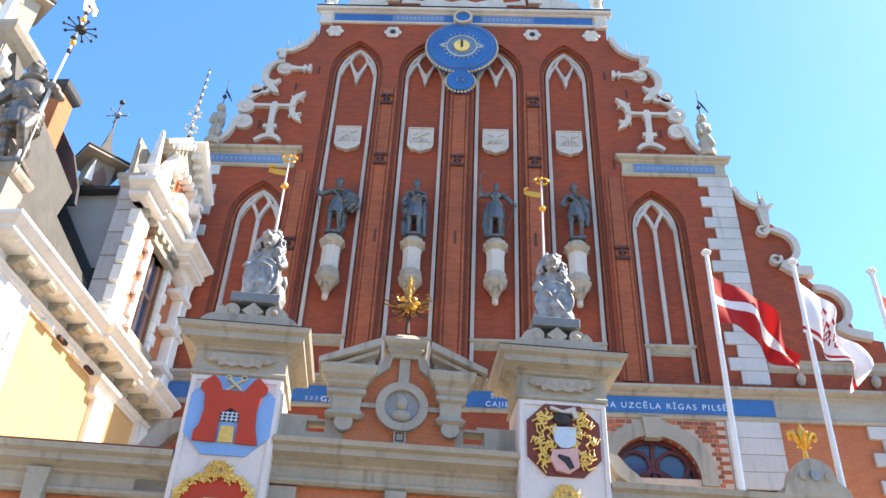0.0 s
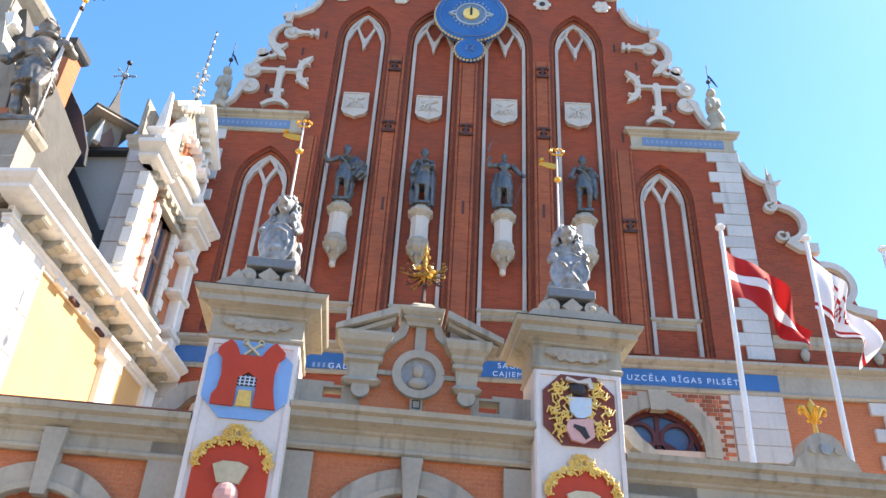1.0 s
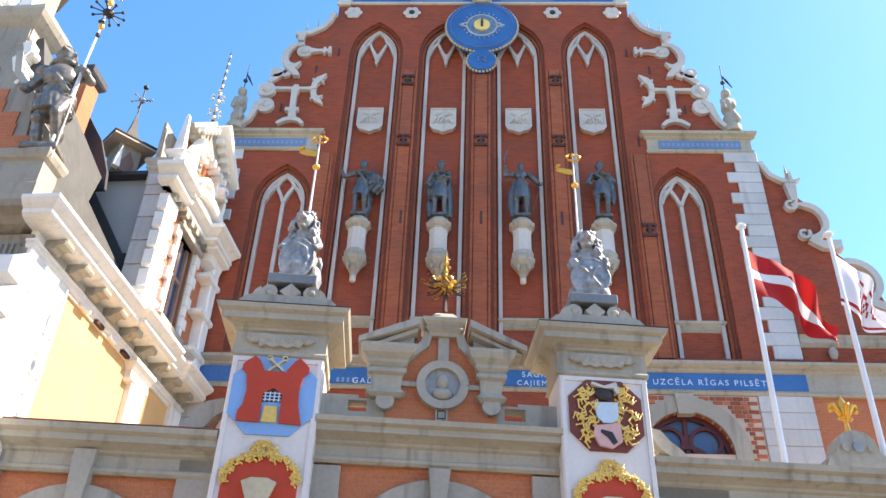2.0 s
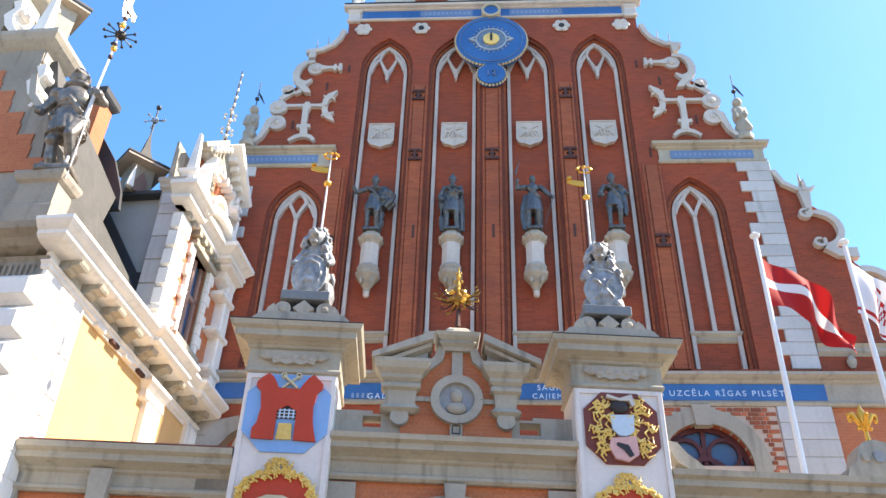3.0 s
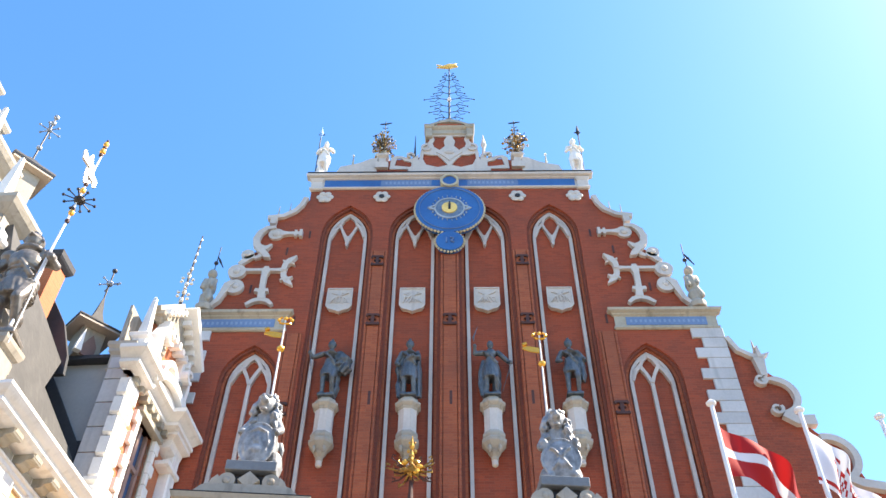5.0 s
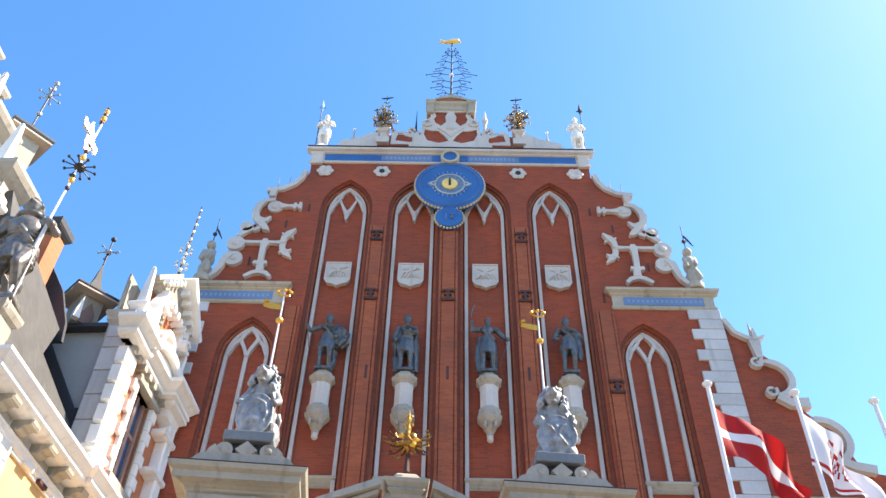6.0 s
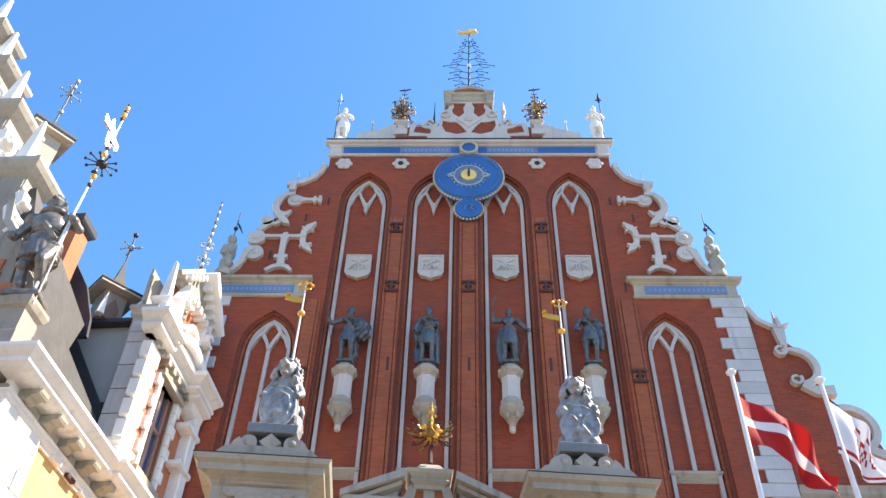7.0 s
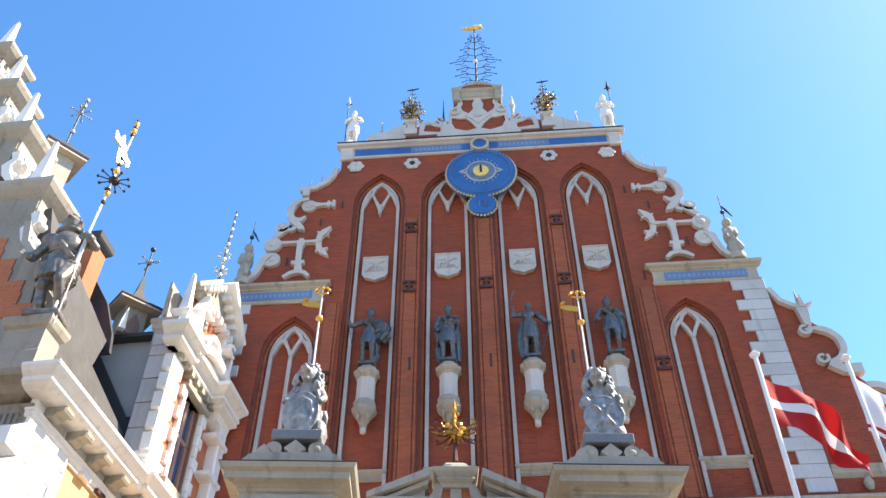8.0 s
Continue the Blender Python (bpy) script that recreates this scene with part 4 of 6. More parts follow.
# flower balls on pedestals
def flower_ball(x, seed):
    t = tagged(root("iron_flower_ball", pose(x, FY + 0.05, 24.3)), "glinting iron and gilt flower ball on a white stone pedestal", "finial", "gable flower balls")
    part("foot", mould4(-0.16, 0.16, -0.16, 0.16, [(0.06, 0.0), (0.06, 0.3), (0.0, 0.36), (-0.04, 0.4), (-0.04, 0.62), (0.05, 0.7), (0.06, 0.78), (-0.06, 0.84), (-0.14, 0.98)]), WHITE, t)
    rnd = random.Random(seed)
    bunches = [bmesh.new() for _ in range(3)]
    for k in range(190):
        b = bunches[k % 3]
        d = Vector((rnd.gauss(0, 1), rnd.gauss(0, 1), rnd.gauss(0, 1))).normalized()
        reach = rnd.uniform(0.24, 0.52)
        q = Vector((0, 0, 1.5)) + Vector((d.x * 0.95, d.y * 0.95, d.z * 1.25)) * reach
        tube([(0, 0, 1.4 + 0.2 * d.z), tuple(q)], 0.01, b, 4)
        ball(tuple(q), rnd.uniform(0.025, 0.055), b, (1, 1, 0.6), 6, Matrix.Rotation(rnd.uniform(0, 3), 4, d))
    part("iron_leaves", bunches[0], BLACK, t, "dark iron leaves")
    part("blossoms", bunches[1], surface("silvered_flowers", (0.7, 0.68, 0.6), (0.3, 0.29, 0.24), 0.35, 0.4), t, "pale silvered blossoms")
    part("gilded_blossoms", bunches[2], OLDGOLD, t, "tarnished gilt blossoms")
    part("small_vane", tube([(0, 0, 1.9), (0, 0, 2.95)], 0.016), BLACK, t)
    v = strap([(-0.2, 2.78), (0.0, 2.8), (0.22, 2.86)], [0.05, 0.08, 0.03], -0.01, 0.01)
    for z, w in ((2.3, 0.16), (2.5, 0.1)):
        tube([(-w, 0, z + 0.06), (0, 0, z), (w, 0, z + 0.06)], 0.014, v, 5)
    part("vane_flag", v, BLACK, t)


flower_ball(-2.33, 5), flower_ball(2.36, 9)

# wrought-iron weather vane on the peak
vane = tagged(root("weather_vane", pose(0, FY + 0.05, 27.05)), "tall wrought-iron weather vane with a gilded rooster", "weather vane")
part("rod", tube([(0, 0, 0), (0, 0, 3.9)], [0.04, 0.02]), BLACK, vane)
bm = bmesh.new()
for z, w in ((0.35, 0.5), (0.75, 0.75), (1.15, 0.7), (1.6, 0.95), (2.0, 0.6), (2.45, 0.55), (2.9, 0.35), (3.2, 0.25)):
    for s in (-1, 1):
        tube([(0, 0, z), (s * w * 0.55, 0, z + 0.12), (s * w, 0, z)], 0.014, bm, 5)
        tube([(s * w * 0.35, 0, z + 0.08), (s * w * 0.55, 0, z + 0.28), (s * w * 0.75, 0, z + 0.2)], 0.012, bm, 5)
        tube([(s * w * 0.4, 0, z + 0.09), (s * w * 0.55, 0, z - 0.12), (s * w * 0.8, 0, z - 0.08)], 0.012, bm, 5)
        ball((s * w, 0, z), 0.03, bm, seg=6)
part("scrolls", bm, BLACK, vane)
part("boss", ball((0, 0, 1.6), 0.09), POLEWHITE, vane)
bm = tube([(-0.5, 0, 3.86), (-0.25, 0, 3.9), (0.0, 0, 3.95), (0.22, 0, 4.0), (0.34, 0, 3.92)], [0.02, 0.07, 0.12, 0.09, 0.03])
tube([(0.2, 0, 4.0), (0.26, 0, 4.14)], [0.07, 0.04], bm), tube([(-0.3, 0, 3.95), (-0.5, 0, 4.08)], [0.05, 0.02], bm)
part("rooster", bm, GOLDPAINT, vane, "gilded rooster")


# small seated figures with vanes at the ledge ends
def ledge_figure(s):
    t = bmesh.new()
    lathe([(0.26, 0), (0.28, 0.15), (0.2, 0.22), (0.22, 0.5), (0.15, 0.6)], (0, 0, 0), 10, t)
    ball((0, 0, 0.85), 0.24, t, (0.9, 0.9, 1.3)), ball((0, -0.03, 1.3), 0.15, t), limb(t, (0.15, -0.05, 1.05), (0.12, -0.2, 0.75), 0.08, 0.06)
    limb(t, (-0.15, -0.05, 1.05), (-0.16, -0.2, 0.7), 0.08, 0.06), limb(t, (0.05, -0.12, 0.6), (0.15, -0.22, 0.3), 0.1, 0.08)
    organic("ledge_statue", t, STONE, "small weathered stone figure on the gable ledge", "statue", pose(s * 7.12, FY - 0.05, 17.8) @ Matrix.Diagonal((0.95, 1.0, 1.15, 1)), 0.026, "ledge statues")
    v = tagged(root("small_vane", pose(s * 7.12, FY - 0.05, 19.35)), "small black iron vane above a stone figure", "weather vane")
    part("rod", tube([(0, 0, 0), (0.02, 0, 1.15)], 0.015), BLACK, v)
    part("arrow", strap([(0.0, 0.75), (0.1, 0.55), (0.25, 0.25)], [0.02, 0.07, 0.02], -0.01, 0.01), BLACK, v)
    part("knob", ball((0, 0, 0.45), 0.07, seg=8), BLACK, v)


ledge_figure(1), ledge_figure(-1)

# ---- the portal building in front ----
AM = pose(-0.66, 11.8, 0, 0, 0, 5.7)
annex = tagged(root("portal_building", AM), "low stone and orange brick portal building before the gable", "building", kind="structure")


WY = 0.32        # front of the wall between the piers


def doorway(c, half, spring, top):
    return [(c - half, 0.02), (c + half, 0.02)] + [(c + half * math.cos(a), spring + (top - spring) * math.sin(a)) for a in (math.pi * i / 16 for i in range(17))]


LEFT_ARCH, MID_ARCH = doorway(-5.3, 0.95, 4.2, 5.1), doorway(0.05, 1.15, 4.3, 5.45)
part("wall", sheet([(-6.6, 0), (13, 0), (13, 6.1), (-6.6, 6.1)], [LEFT_ARCH, MID_ARCH], WY + 0.06, WY + 0.5), BRICK_ORANGE, annex)
part("terrace", box(-6.6, 13, WY + 0.5, 4.4, 0, 6.2), STONE, annex)
for c, half, spring, top in ((-5.3, 0.95, 4.2, 5.1), (0.05, 1.15, 4.3, 5.45)):
    ring = strap([(c + (half + 0.2) * math.cos(a), spring + (top - spring + 0.2) * math.sin(a)) for a in (math.pi * i / 20 for i in range(21))], 0.4, WY - 0.06, WY + 0.1)
    part("arch_ring", ring, STONE, annex, "grey stone arch")
    part("arch_moulding", strap([(c + (half + 0.06) * math.cos(a), spring + (top - spring + 0.06) * math.sin(a)) for a in (math.pi * i / 20 for i in range(21))], 0.1, WY - 0.1, WY + 0.0), CREAM, annex)
    part("door_glass", prism(doorway(c, half, spring, top), WY + 0.42, WY + 0.47), GLASS, annex)
    part("keystone", prism([(c - 0.1, top - 0.1), (c + 0.1, top - 0.1), (c + 0.17, 6.0), (c - 0.17, 6.0)], WY - 0.16, WY + 0.05), STONE, annex)
for x0, x1 in ((-6.6, -6.5), (-3.9, -3.35), (-1.9, -1.47), (1.5, 1.95), (3.38, 4.6)):
    part("wall_strip", box(x0, x1, WY - 0.03, WY + 0.1, 0, 6.0), STONE, annex)
MID = [(0.03, 6.04), (0.07, 6.08), (0.07, 6.13), (0.03, 6.16), (0.03, 6.32), (0.08, 6.35), (0.08, 6.39), (0.16, 6.43), (0.28, 6.47), (0.28, 6.57), (0.36, 6.6), (0.38, 6.68), (0.3, 6.7)]
SIDE = [(0.03, 5.66), (0.07, 5.7), (0.07, 5.75), (0.03, 5.78), (0.03, 5.95), (0.08, 5.98), (0.08, 6.02), (0.16, 6.06), (0.26, 6.1), (0.26, 6.2), (0.34, 6.24), (0.36, 6.33), (0.28, 6.36)]
part("middle_cornice", cornice(-1.9, 1.95, WY, MID, ends=False), CREAM, annex, "cream stone cornice over the portal")
part("side_cornice", cornice(-6.6, -3.36, WY, SIDE, ends=False), CREAM, annex, "cream stone cornice")
part("side_cornice", cornice(3.4, 13, WY, SIDE, ends=False), CREAM, annex, "cream stone cornice")
part("attic", box(3.4, 13, WY + 0.0, WY + 0.4, 6.4, 6.46), STONE, annex)
part("lead_flashing", box(-6.6, -3.36, WY - 0.3, WY + 0.6, 6.362, 6.38), surface("red_lead_flashing", (0.3, 0.09, 0.06), (0.2, 0.06, 0.04), 0.6), annex)
part("parapet", sheet([(-1.9, 6.6), (1.95, 6.6), (1.95, 7.2), (1.3, 7.2), (1.3, 7.15), (-1.3, 7.15), (-1.3, 7.2), (-1.9, 7.2)], [[(-1.46, 6.92), (-1.16, 6.92), (-1.16, 7.11), (-1.46, 7.11)], [(1.08, 6.9), (1.42, 6.9), (1.42, 7.11), (1.08, 7.11)]], WY, WY + 0.3), STONE, annex)


# broken pediment with a portrait medallion
part("pediment_field", prism([(-0.85, 6.8), (0.95, 6.8), (0.95, 7.4), (0.6, 8.0), (0.3, 8.3), (-0.2, 8.3), (-0.5, 8.0), (-0.85, 7.4)], WY - 0.02, WY + 0.25), BRICK_ORANGE, annex)
cx = 0.05
med = part("medallion", strap(arc(cx, 7.42, 0.36, 0, 360, 32), 0.14, WY - 0.14, WY + 0.02), STONE, annex, "round stone medallion with a worn bust")
part("medallion_field", disc((cx, 7.42), 0.32, WY - 0.06, WY), GREYSTONE, med)
b = ball((cx, WY - 0.08, 7.48), 0.11, None, (0.9, 0.8, 1.2))
ball((cx, WY - 0.06, 7.27), 0.16, b, (1.1, 0.6, 0.7))
part("bust", b, STONE, med, "", True)
bars = box(cx - 0.09, cx + 0.09, WY - 0.08, WY, 7.84, 8.35)
box(cx - 0.1, cx + 0.1, WY - 0.08, WY, 6.8, 7.0, bars), box(cx - 0.95, cx - 0.42, WY - 0.07, WY, 7.38, 7.46, bars), box(cx + 0.42, cx + 0.95, WY - 0.07, WY, 7.38, 7.46, bars)
for s in (-1, 1):
    strap([(cx + s * 0.85, 7.95), (cx + s * 0.5, 7.98), (cx + s * 0.32, 8.15), (cx + s * 0.24, 8.42)], [0.14, 0.14, 0.16, 0.12], WY - 0.09, WY, bars)
part("strapwork", bars, STONE, annex)
part("square_mark", strap([(cx - 0.06, 6.84), (cx + 0.06, 6.84), (cx + 0.06, 6.97), (cx - 0.06, 6.97)], 0.02, WY - 0.09, WY - 0.075, closed=True), BLACK, annex)
for s in (-1, 1):
    px, hw = (cx + 0.8, 0.05) if s > 0 else (cx - 0.92, 0.12)
    pr = cornice(px - hw, px + hw, WY, [(0.12, 7.14), (0.2, 7.2), (0.12, 7.3), (0.14, 7.52), (0.2, 7.56), (0.2, 7.62), (0.16, 7.66), (0.22, 7.72), (0.22, 7.78), (0.3, 7.86), (0.34, 7.96), (0.34, 8.02), (0.2, 8.05)])
    part("pediment_block", pr, CREAM, annex)
    part("volute", disc((px, 7.08), 0.15, WY - 0.14, WY, seg=20), STONE, annex)
    end = 1.37 if s > 0 else 1.42
    rake = prism([(cx + s * end, 7.98), (cx + s * end, 8.08), (cx + s * 0.42, 8.52), (cx + s * 0.42, 8.38)], WY - 0.38, WY + 0.2)
    prism([(cx + s * 1.3, 7.96), (cx + s * 0.45, 8.36), (cx + s * 0.45, 8.28), (cx + s * 1.15, 7.96)], WY - 0.28, WY + 0.2, rake)
    part("raking_cornice", rake, STONE, annex)
    part("rake_back", prism([(cx + s * 1.2, 7.98), (cx + s * 0.5, 7.98), (cx + s * 0.5, 8.3)], WY - 0.1, WY + 0.15), GREYSTONE, annex)
top = mould4(cx - 0.24, cx + 0.24, WY - 0.12, WY + 0.3, [(0, 8.3), (0.02, 8.36), (0.08, 8.42), (0.05, 8.46), (0.12, 8.54), (0.14, 8.6), (0.05, 8.62), (0, 8.66), (-0.06, 8.76), (-0.1, 8.8)])
part("middle_block", top, CREAM, annex)

# gilded armillary ornament
arm = tagged(root("armillary_ornament", AM @ pose(cx, WY + 0.05, 8.86)), "gilded openwork globe ornament above the pediment", "ornament")
part("stem", tube([(0, 0, 0), (0, 0, 0.35)], [0.05, 0.03]), RUST, arm)
b = bmesh.new()
for r, ax, tilt in ((0.2, "X", 35), (0.2, "Y", 50)):
    mt = Matrix.Rotation(radians(tilt), 3, ax)
    tube([tuple(mt @ Vector((r * math.cos(a), r * math.sin(a), 0)) + Vector((0, 0, 0.56))) for a in (2 * math.pi * k / 20 for k in range(21))], 0.02, b, 6)
part("globe_ring", b, OLDGOLD, arm)
rnd = random.Random(3)
for k in range(26):
    a = 2 * math.pi * k / 26 + rnd.uniform(-0.1, 0.1)
    rr, dy = rnd.uniform(0.24, 0.46), rnd.uniform(-0.14, 0.12)
    c2, s2 = math.cos(a), 0.72 * math.sin(a)
    b = tube([(0.08 * c2, 0, 0.54 + 0.1 * s2), (rr * 0.6 * c2, dy, 0.56 + rr * 0.6 * s2 - 0.05), (rr * c2, dy, 0.55 + rr * s2), (rr * 0.95 * c2, dy, 0.63 + rr * s2), (rr * 0.82 * c2, dy, 0.6 + rr * s2)], [0.018, 0.016, 0.014, 0.014, 0.018], None, 5)
    part("branch", b, OLDGOLD if k % 2 else RUST, arm)
for k in range(7):
    a = 2 * math.pi * k / 7
    part("petal", ball((0.13 * math.cos(a), -0.12 + 0.03 * math.sin(2 * a), 0.56 + 0.13 * math.sin(a)), 0.06, None, (1.1, 0.6, 0.8), 8, Matrix.Rotation(a, 4, "Y")), GOLD if k % 3 == 0 else OLDGOLD, arm)
part("core", ball((0, 0, 0.56), 0.1, None, (1, 1, 0.9)), OLDGOLD, arm)
b = tube([(0, 0, 0.7), (0, 0, 0.84), (0, 0, 0.95), (0, 0, 1.02), (0, 0, 1.16), (0, 0, 1.24)], [0.02, 0.05, 0.022, 0.05, 0.02, 0.006])
for d in (-1, 1):
    ball((d * 0.06, 0, 0.93), 0.034, b, (0.9, 0.8, 1.2), 8), ball((d * 0.045, 0, 1.1), 0.024, b, seg=6)
part("spike", b, surface("worn_gilding", (0.85, 0.48, 0.08), (0.3, 0.14, 0.03), 0.28, 0.5, big=12), arm)


# piers with painted coats of arms
def octagon(cxx, cz, rx, rz, cut=0.42):
    return [(cxx - rx, cz - rz * (1 - cut) ), (cxx - rx * (1 - cut), cz - rz), (cxx + rx * (1 - cut), cz - rz), (cxx + rx, cz - rz * (1 - cut)), (cxx + rx, cz + rz * (1 - cut)), (cxx + rx * (1 - cut), cz + rz), (cxx - rx * (1 - cut), cz + rz), (cxx - rx, cz + rz * (1 - cut))]


def foliage(pts, r, seed, bm=None, n=5):
    bm = bm or bmesh.new()
    q = random.Random(seed)
    for x, z in pts:
        for _ in range(n):
            a, l = q.uniform(0, 6.28), q.uniform(0.5, 1.3) * r
            tube([(x, -0.05, z), (x + l * math.cos(a), -0.07, z + l * math.sin(a)), (x + l * 1.5 * math.cos(a + 0.7), -0.05, z + l * 1.5 * math.sin(a + 0.7))], [0.014, 0.02, 0.009], bm, 5)
            ball((x + l * 1.5 * math.cos(a + 0.7), -0.05, z + l * 1.5 * math.sin(a + 0.7)), 0.017, bm, seg=6)
    return bm


def pier(c, left):
    x0, x1, dp = c - 0.725, c + 0.725, 1.2 if left else 0.95
    p = part("pier", box(x0, x1, 0, dp, 0, 7.64, bev=0.015), PIERWHITE, annex, "white painted pier with coats of arms")
    fr = bmesh.new()
    for a, b in ((x0 + 0.02, x0 + 0.09), (x1 - 0.09, x1 - 0.02)):
        box(a, b, -0.025, 0.001, 0, 7.6, fr)
    box(x0 + 0.09, x1 - 0.09, -0.025, 0.001, 7.53, 7.6, fr)
    part("pier_border", fr, PIERWHITE, p)
    cap = mould4(x0, x1, 0, dp, [(0.0, 7.62), (0.04, 7.65), (0.04, 7.69), (0.02, 7.72), (0.02, 8.04), (0.06, 8.07), (0.06, 8.11), (0.12, 8.15), (0.26, 8.19), (0.26, 8.3), (0.33, 8.34), (0.36, 8.42), (0.28, 8.45)])
    part("pier_cornice", cap, CREAM, p, "cream stone cornice")
    part("lead_edge", mould4(x0, x1, 0, dp, [(0.28, 8.451), (0.352, 8.43), (0.361, 8.432), (0.361, 8.44), (0.2, 8.46)]), TIN, p, "dark lead drip edge")
    sc = prism([(c - 0.5, 7.98), (c - 0.56, 7.9), (c - 0.46, 7.84), (c - 0.36, 7.85), (c - 0.32, 7.77), (c - 0.22, 7.8), (c - 0.12, 7.76), (c, 7.8), (c + 0.12, 7.76), (c + 0.22, 7.8), (c + 0.32, 7.77), (c + 0.36, 7.85), (c + 0.46, 7.84), (c + 0.56, 7.9), (c + 0.5, 7.98), (c + 0.3, 8.01), (c, 7.98), (c - 0.3, 8.01)], -0.09, -0.01)
    for k in range(7):
        ball((c - 0.42 + k * 0.14, -0.07, 7.9 - 0.03 * (k % 2)), 0.075, sc, (1, 0.6, 0.9), 8)
    part("carved_swag", sc, STONE, p)
    # scrolled base below the lion
    base = prism([(c - 0.9, 8.45), (c + 0.9, 8.45), (c + 0.9, 8.62), (c + 0.82, 8.66), (c + 0.72, 8.76), (c + 0.6, 8.8), (c - 0.6, 8.8), (c - 0.72, 8.76), (c - 0.82, 8.66), (c - 0.9, 8.62)], 0.02, 0.96)
    prism([(c - 0.4, 8.66), (c + 0.4, 8.66), (c + 0.4, 9.12), (c - 0.4, 9.12)], 0.3, 0.95, base)
    for k in (-0.36, 0.36):
        disc((c + k, 8.94), 0.14, 0.16, 0.95, base, 18), ball((c + k, 0.16, 8.94), 0.07, base, (1, 0.4, 1), 10)
        strap([(c + k * 1.25, 8.92), (c + k * 1.5, 8.86), (c + k * 1.75, 8.76)], [0.2, 0.16, 0.06], 0.14, 0.8, base)
    prism([(c - 0.18, 8.94), (c, 8.79), (c + 0.18, 8.94), (c, 9.1)], 0.12, 0.4, base)
    part("scrolled_base", base, STONE, p)
    # black sheet paints the shaded gap behind the base scrolls
    part("base_shadow_panel", box(c - 0.3, c + 0.3, 0.26, 0.298, 8.81, 9.1), BLACK, p)
    part("plinth", box(c - 0.42, c + 0.42, 0.12, 0.95, 9.12, 9.3, bev=0.01), surface("slate_plinth", (0.2, 0.215, 0.225), (0.13, 0.14, 0.15), 0.7), p)
    oc = octagon(c, 6.95, 0.66, 0.65, 0.5) if left else octagon(c, 6.95, 0.59, 0.6, 0.5)
    if left:
        f = part("octagon_panel", prism(oc, -0.03, 0.001), PALEBLUE, p, "pale blue octagonal panel with a red castle")
        cs = [(c - 0.5, 6.5), (c - 0.15, 6.49), (c - 0.15, 6.96), (c, 7.06), (c + 0.15, 6.96), (c + 0.15, 6.49), (c + 0.5, 6.48), (c + 0.46, 6.62), (c + 0.42, 6.8), (c + 0.4, 7.05), (c + 0.44, 7.28), (c + 0.52, 7.36), (c + 0.52, 7.44), (c + 0.44, 7.52), (c + 0.36, 7.6), (c + 0.28, 7.54), (c + 0.2, 7.42), (c + 0.16, 7.34), (c - 0.18, 7.35), (c - 0.22, 7.44), (c - 0.28, 7.54), (c - 0.36, 7.6), (c - 0.46, 7.52), (c - 0.53, 7.44), (c - 0.53, 7.36), (c - 0.45, 7.28), (c - 0.41, 7.0), (c - 0.44, 6.75), (c - 0.5, 6.66)]
        part("castle", prism(cs, -0.07, -0.03), RED, f, "red painted castle relief")
        part("gate_figure", prism([(c - 0.12, 6.5), (c + 0.12, 6.5), (c + 0.1, 6.76), (c - 0.1, 6.76)], -0.06, -0.03), GOLDPAINT, f)
        gr = box(c - 0.15, c + 0.15, -0.045, -0.031, 6.84, 7.05)
        part("gate_dark", gr, BLACK, f)
        gl = bmesh.new()
        for k in range(4):
            box(c - 0.115 + k * 0.07, c - 0.095 + k * 0.07, -0.06, -0.046, 6.84, 7.0, gl)
        for k in range(3):
            box(c - 0.14, c + 0.14, -0.064, -0.048, 6.86 + k * 0.055, 6.872 + k * 0.055, gl)
        part("portcullis", gl, LETTER, f)
        kk = strap([(c - 0.12, 7.35), (c + 0.12, 7.56)], 0.03, -0.08, -0.03)
        strap([(c + 0.12, 7.35), (c - 0.12, 7.56)], 0.03, -0.079, -0.03, kk)
        strap(arc(c + 0.12, 7.57, 0.04, 0, 360, 8), 0.02, -0.08, -0.03, kk), strap(arc(c - 0.12, 7.57, 0.04, 0, 360, 8), 0.02, -0.08, -0.03, kk)
        part("crossed_keys", kk, BEAD, f)
    else:
        f = part("octagon_panel", prism(oc, -0.03, 0.001), DARKRED, p, "dark red octagonal panel with gilded foliage")
        pts = [(c + s * (0.3 + 0.12 * math.sin(t * 2.6)), 6.55 + t * 0.13) for s in (-1, 1) for t in range(7)]
        part("foliage", foliage(pts, 0.085, 7, n=9), GOLDPAINT, f, "gilded leafy scrolls")
        part("crest_shield", prism([(c - 0.2, 6.75), (c + 0.2, 6.8), (c + 0.22, 6.5), (c + 0.05, 6.38), (c - 0.15, 6.42), (c - 0.24, 6.6)], -0.09, -0.03), PINK, f)
        part("crest_mark", strap([(c - 0.12, 6.66), (c + 0.02, 6.6), (c + 0.1, 6.46)], [0.05, 0.12, 0.08], -0.1, -0.09), BLACK, f)
        part("crest_helm", prism([(c - 0.18, 7.14), (c + 0.2, 7.16), (c + 0.18, 6.86), (c + 0.06, 6.8), (c - 0.06, 6.8), (c - 0.16, 6.9)], -0.08, -0.03), PALEWHITE, f, "pale blue helm")
        part("crest_top", ball((c - 0.02, -0.05, 7.3), 0.16, None, (1, 0.4, 0.75)), BLACK, f)
        part("crest_wing", strap([(c - 0.22, 7.46), (c - 0.02, 7.4), (c + 0.16, 7.44), (c + 0.2, 7.3)], [0.05, 0.04, 0.12, 0.06], -0.12, -0.04), WHITE, f)
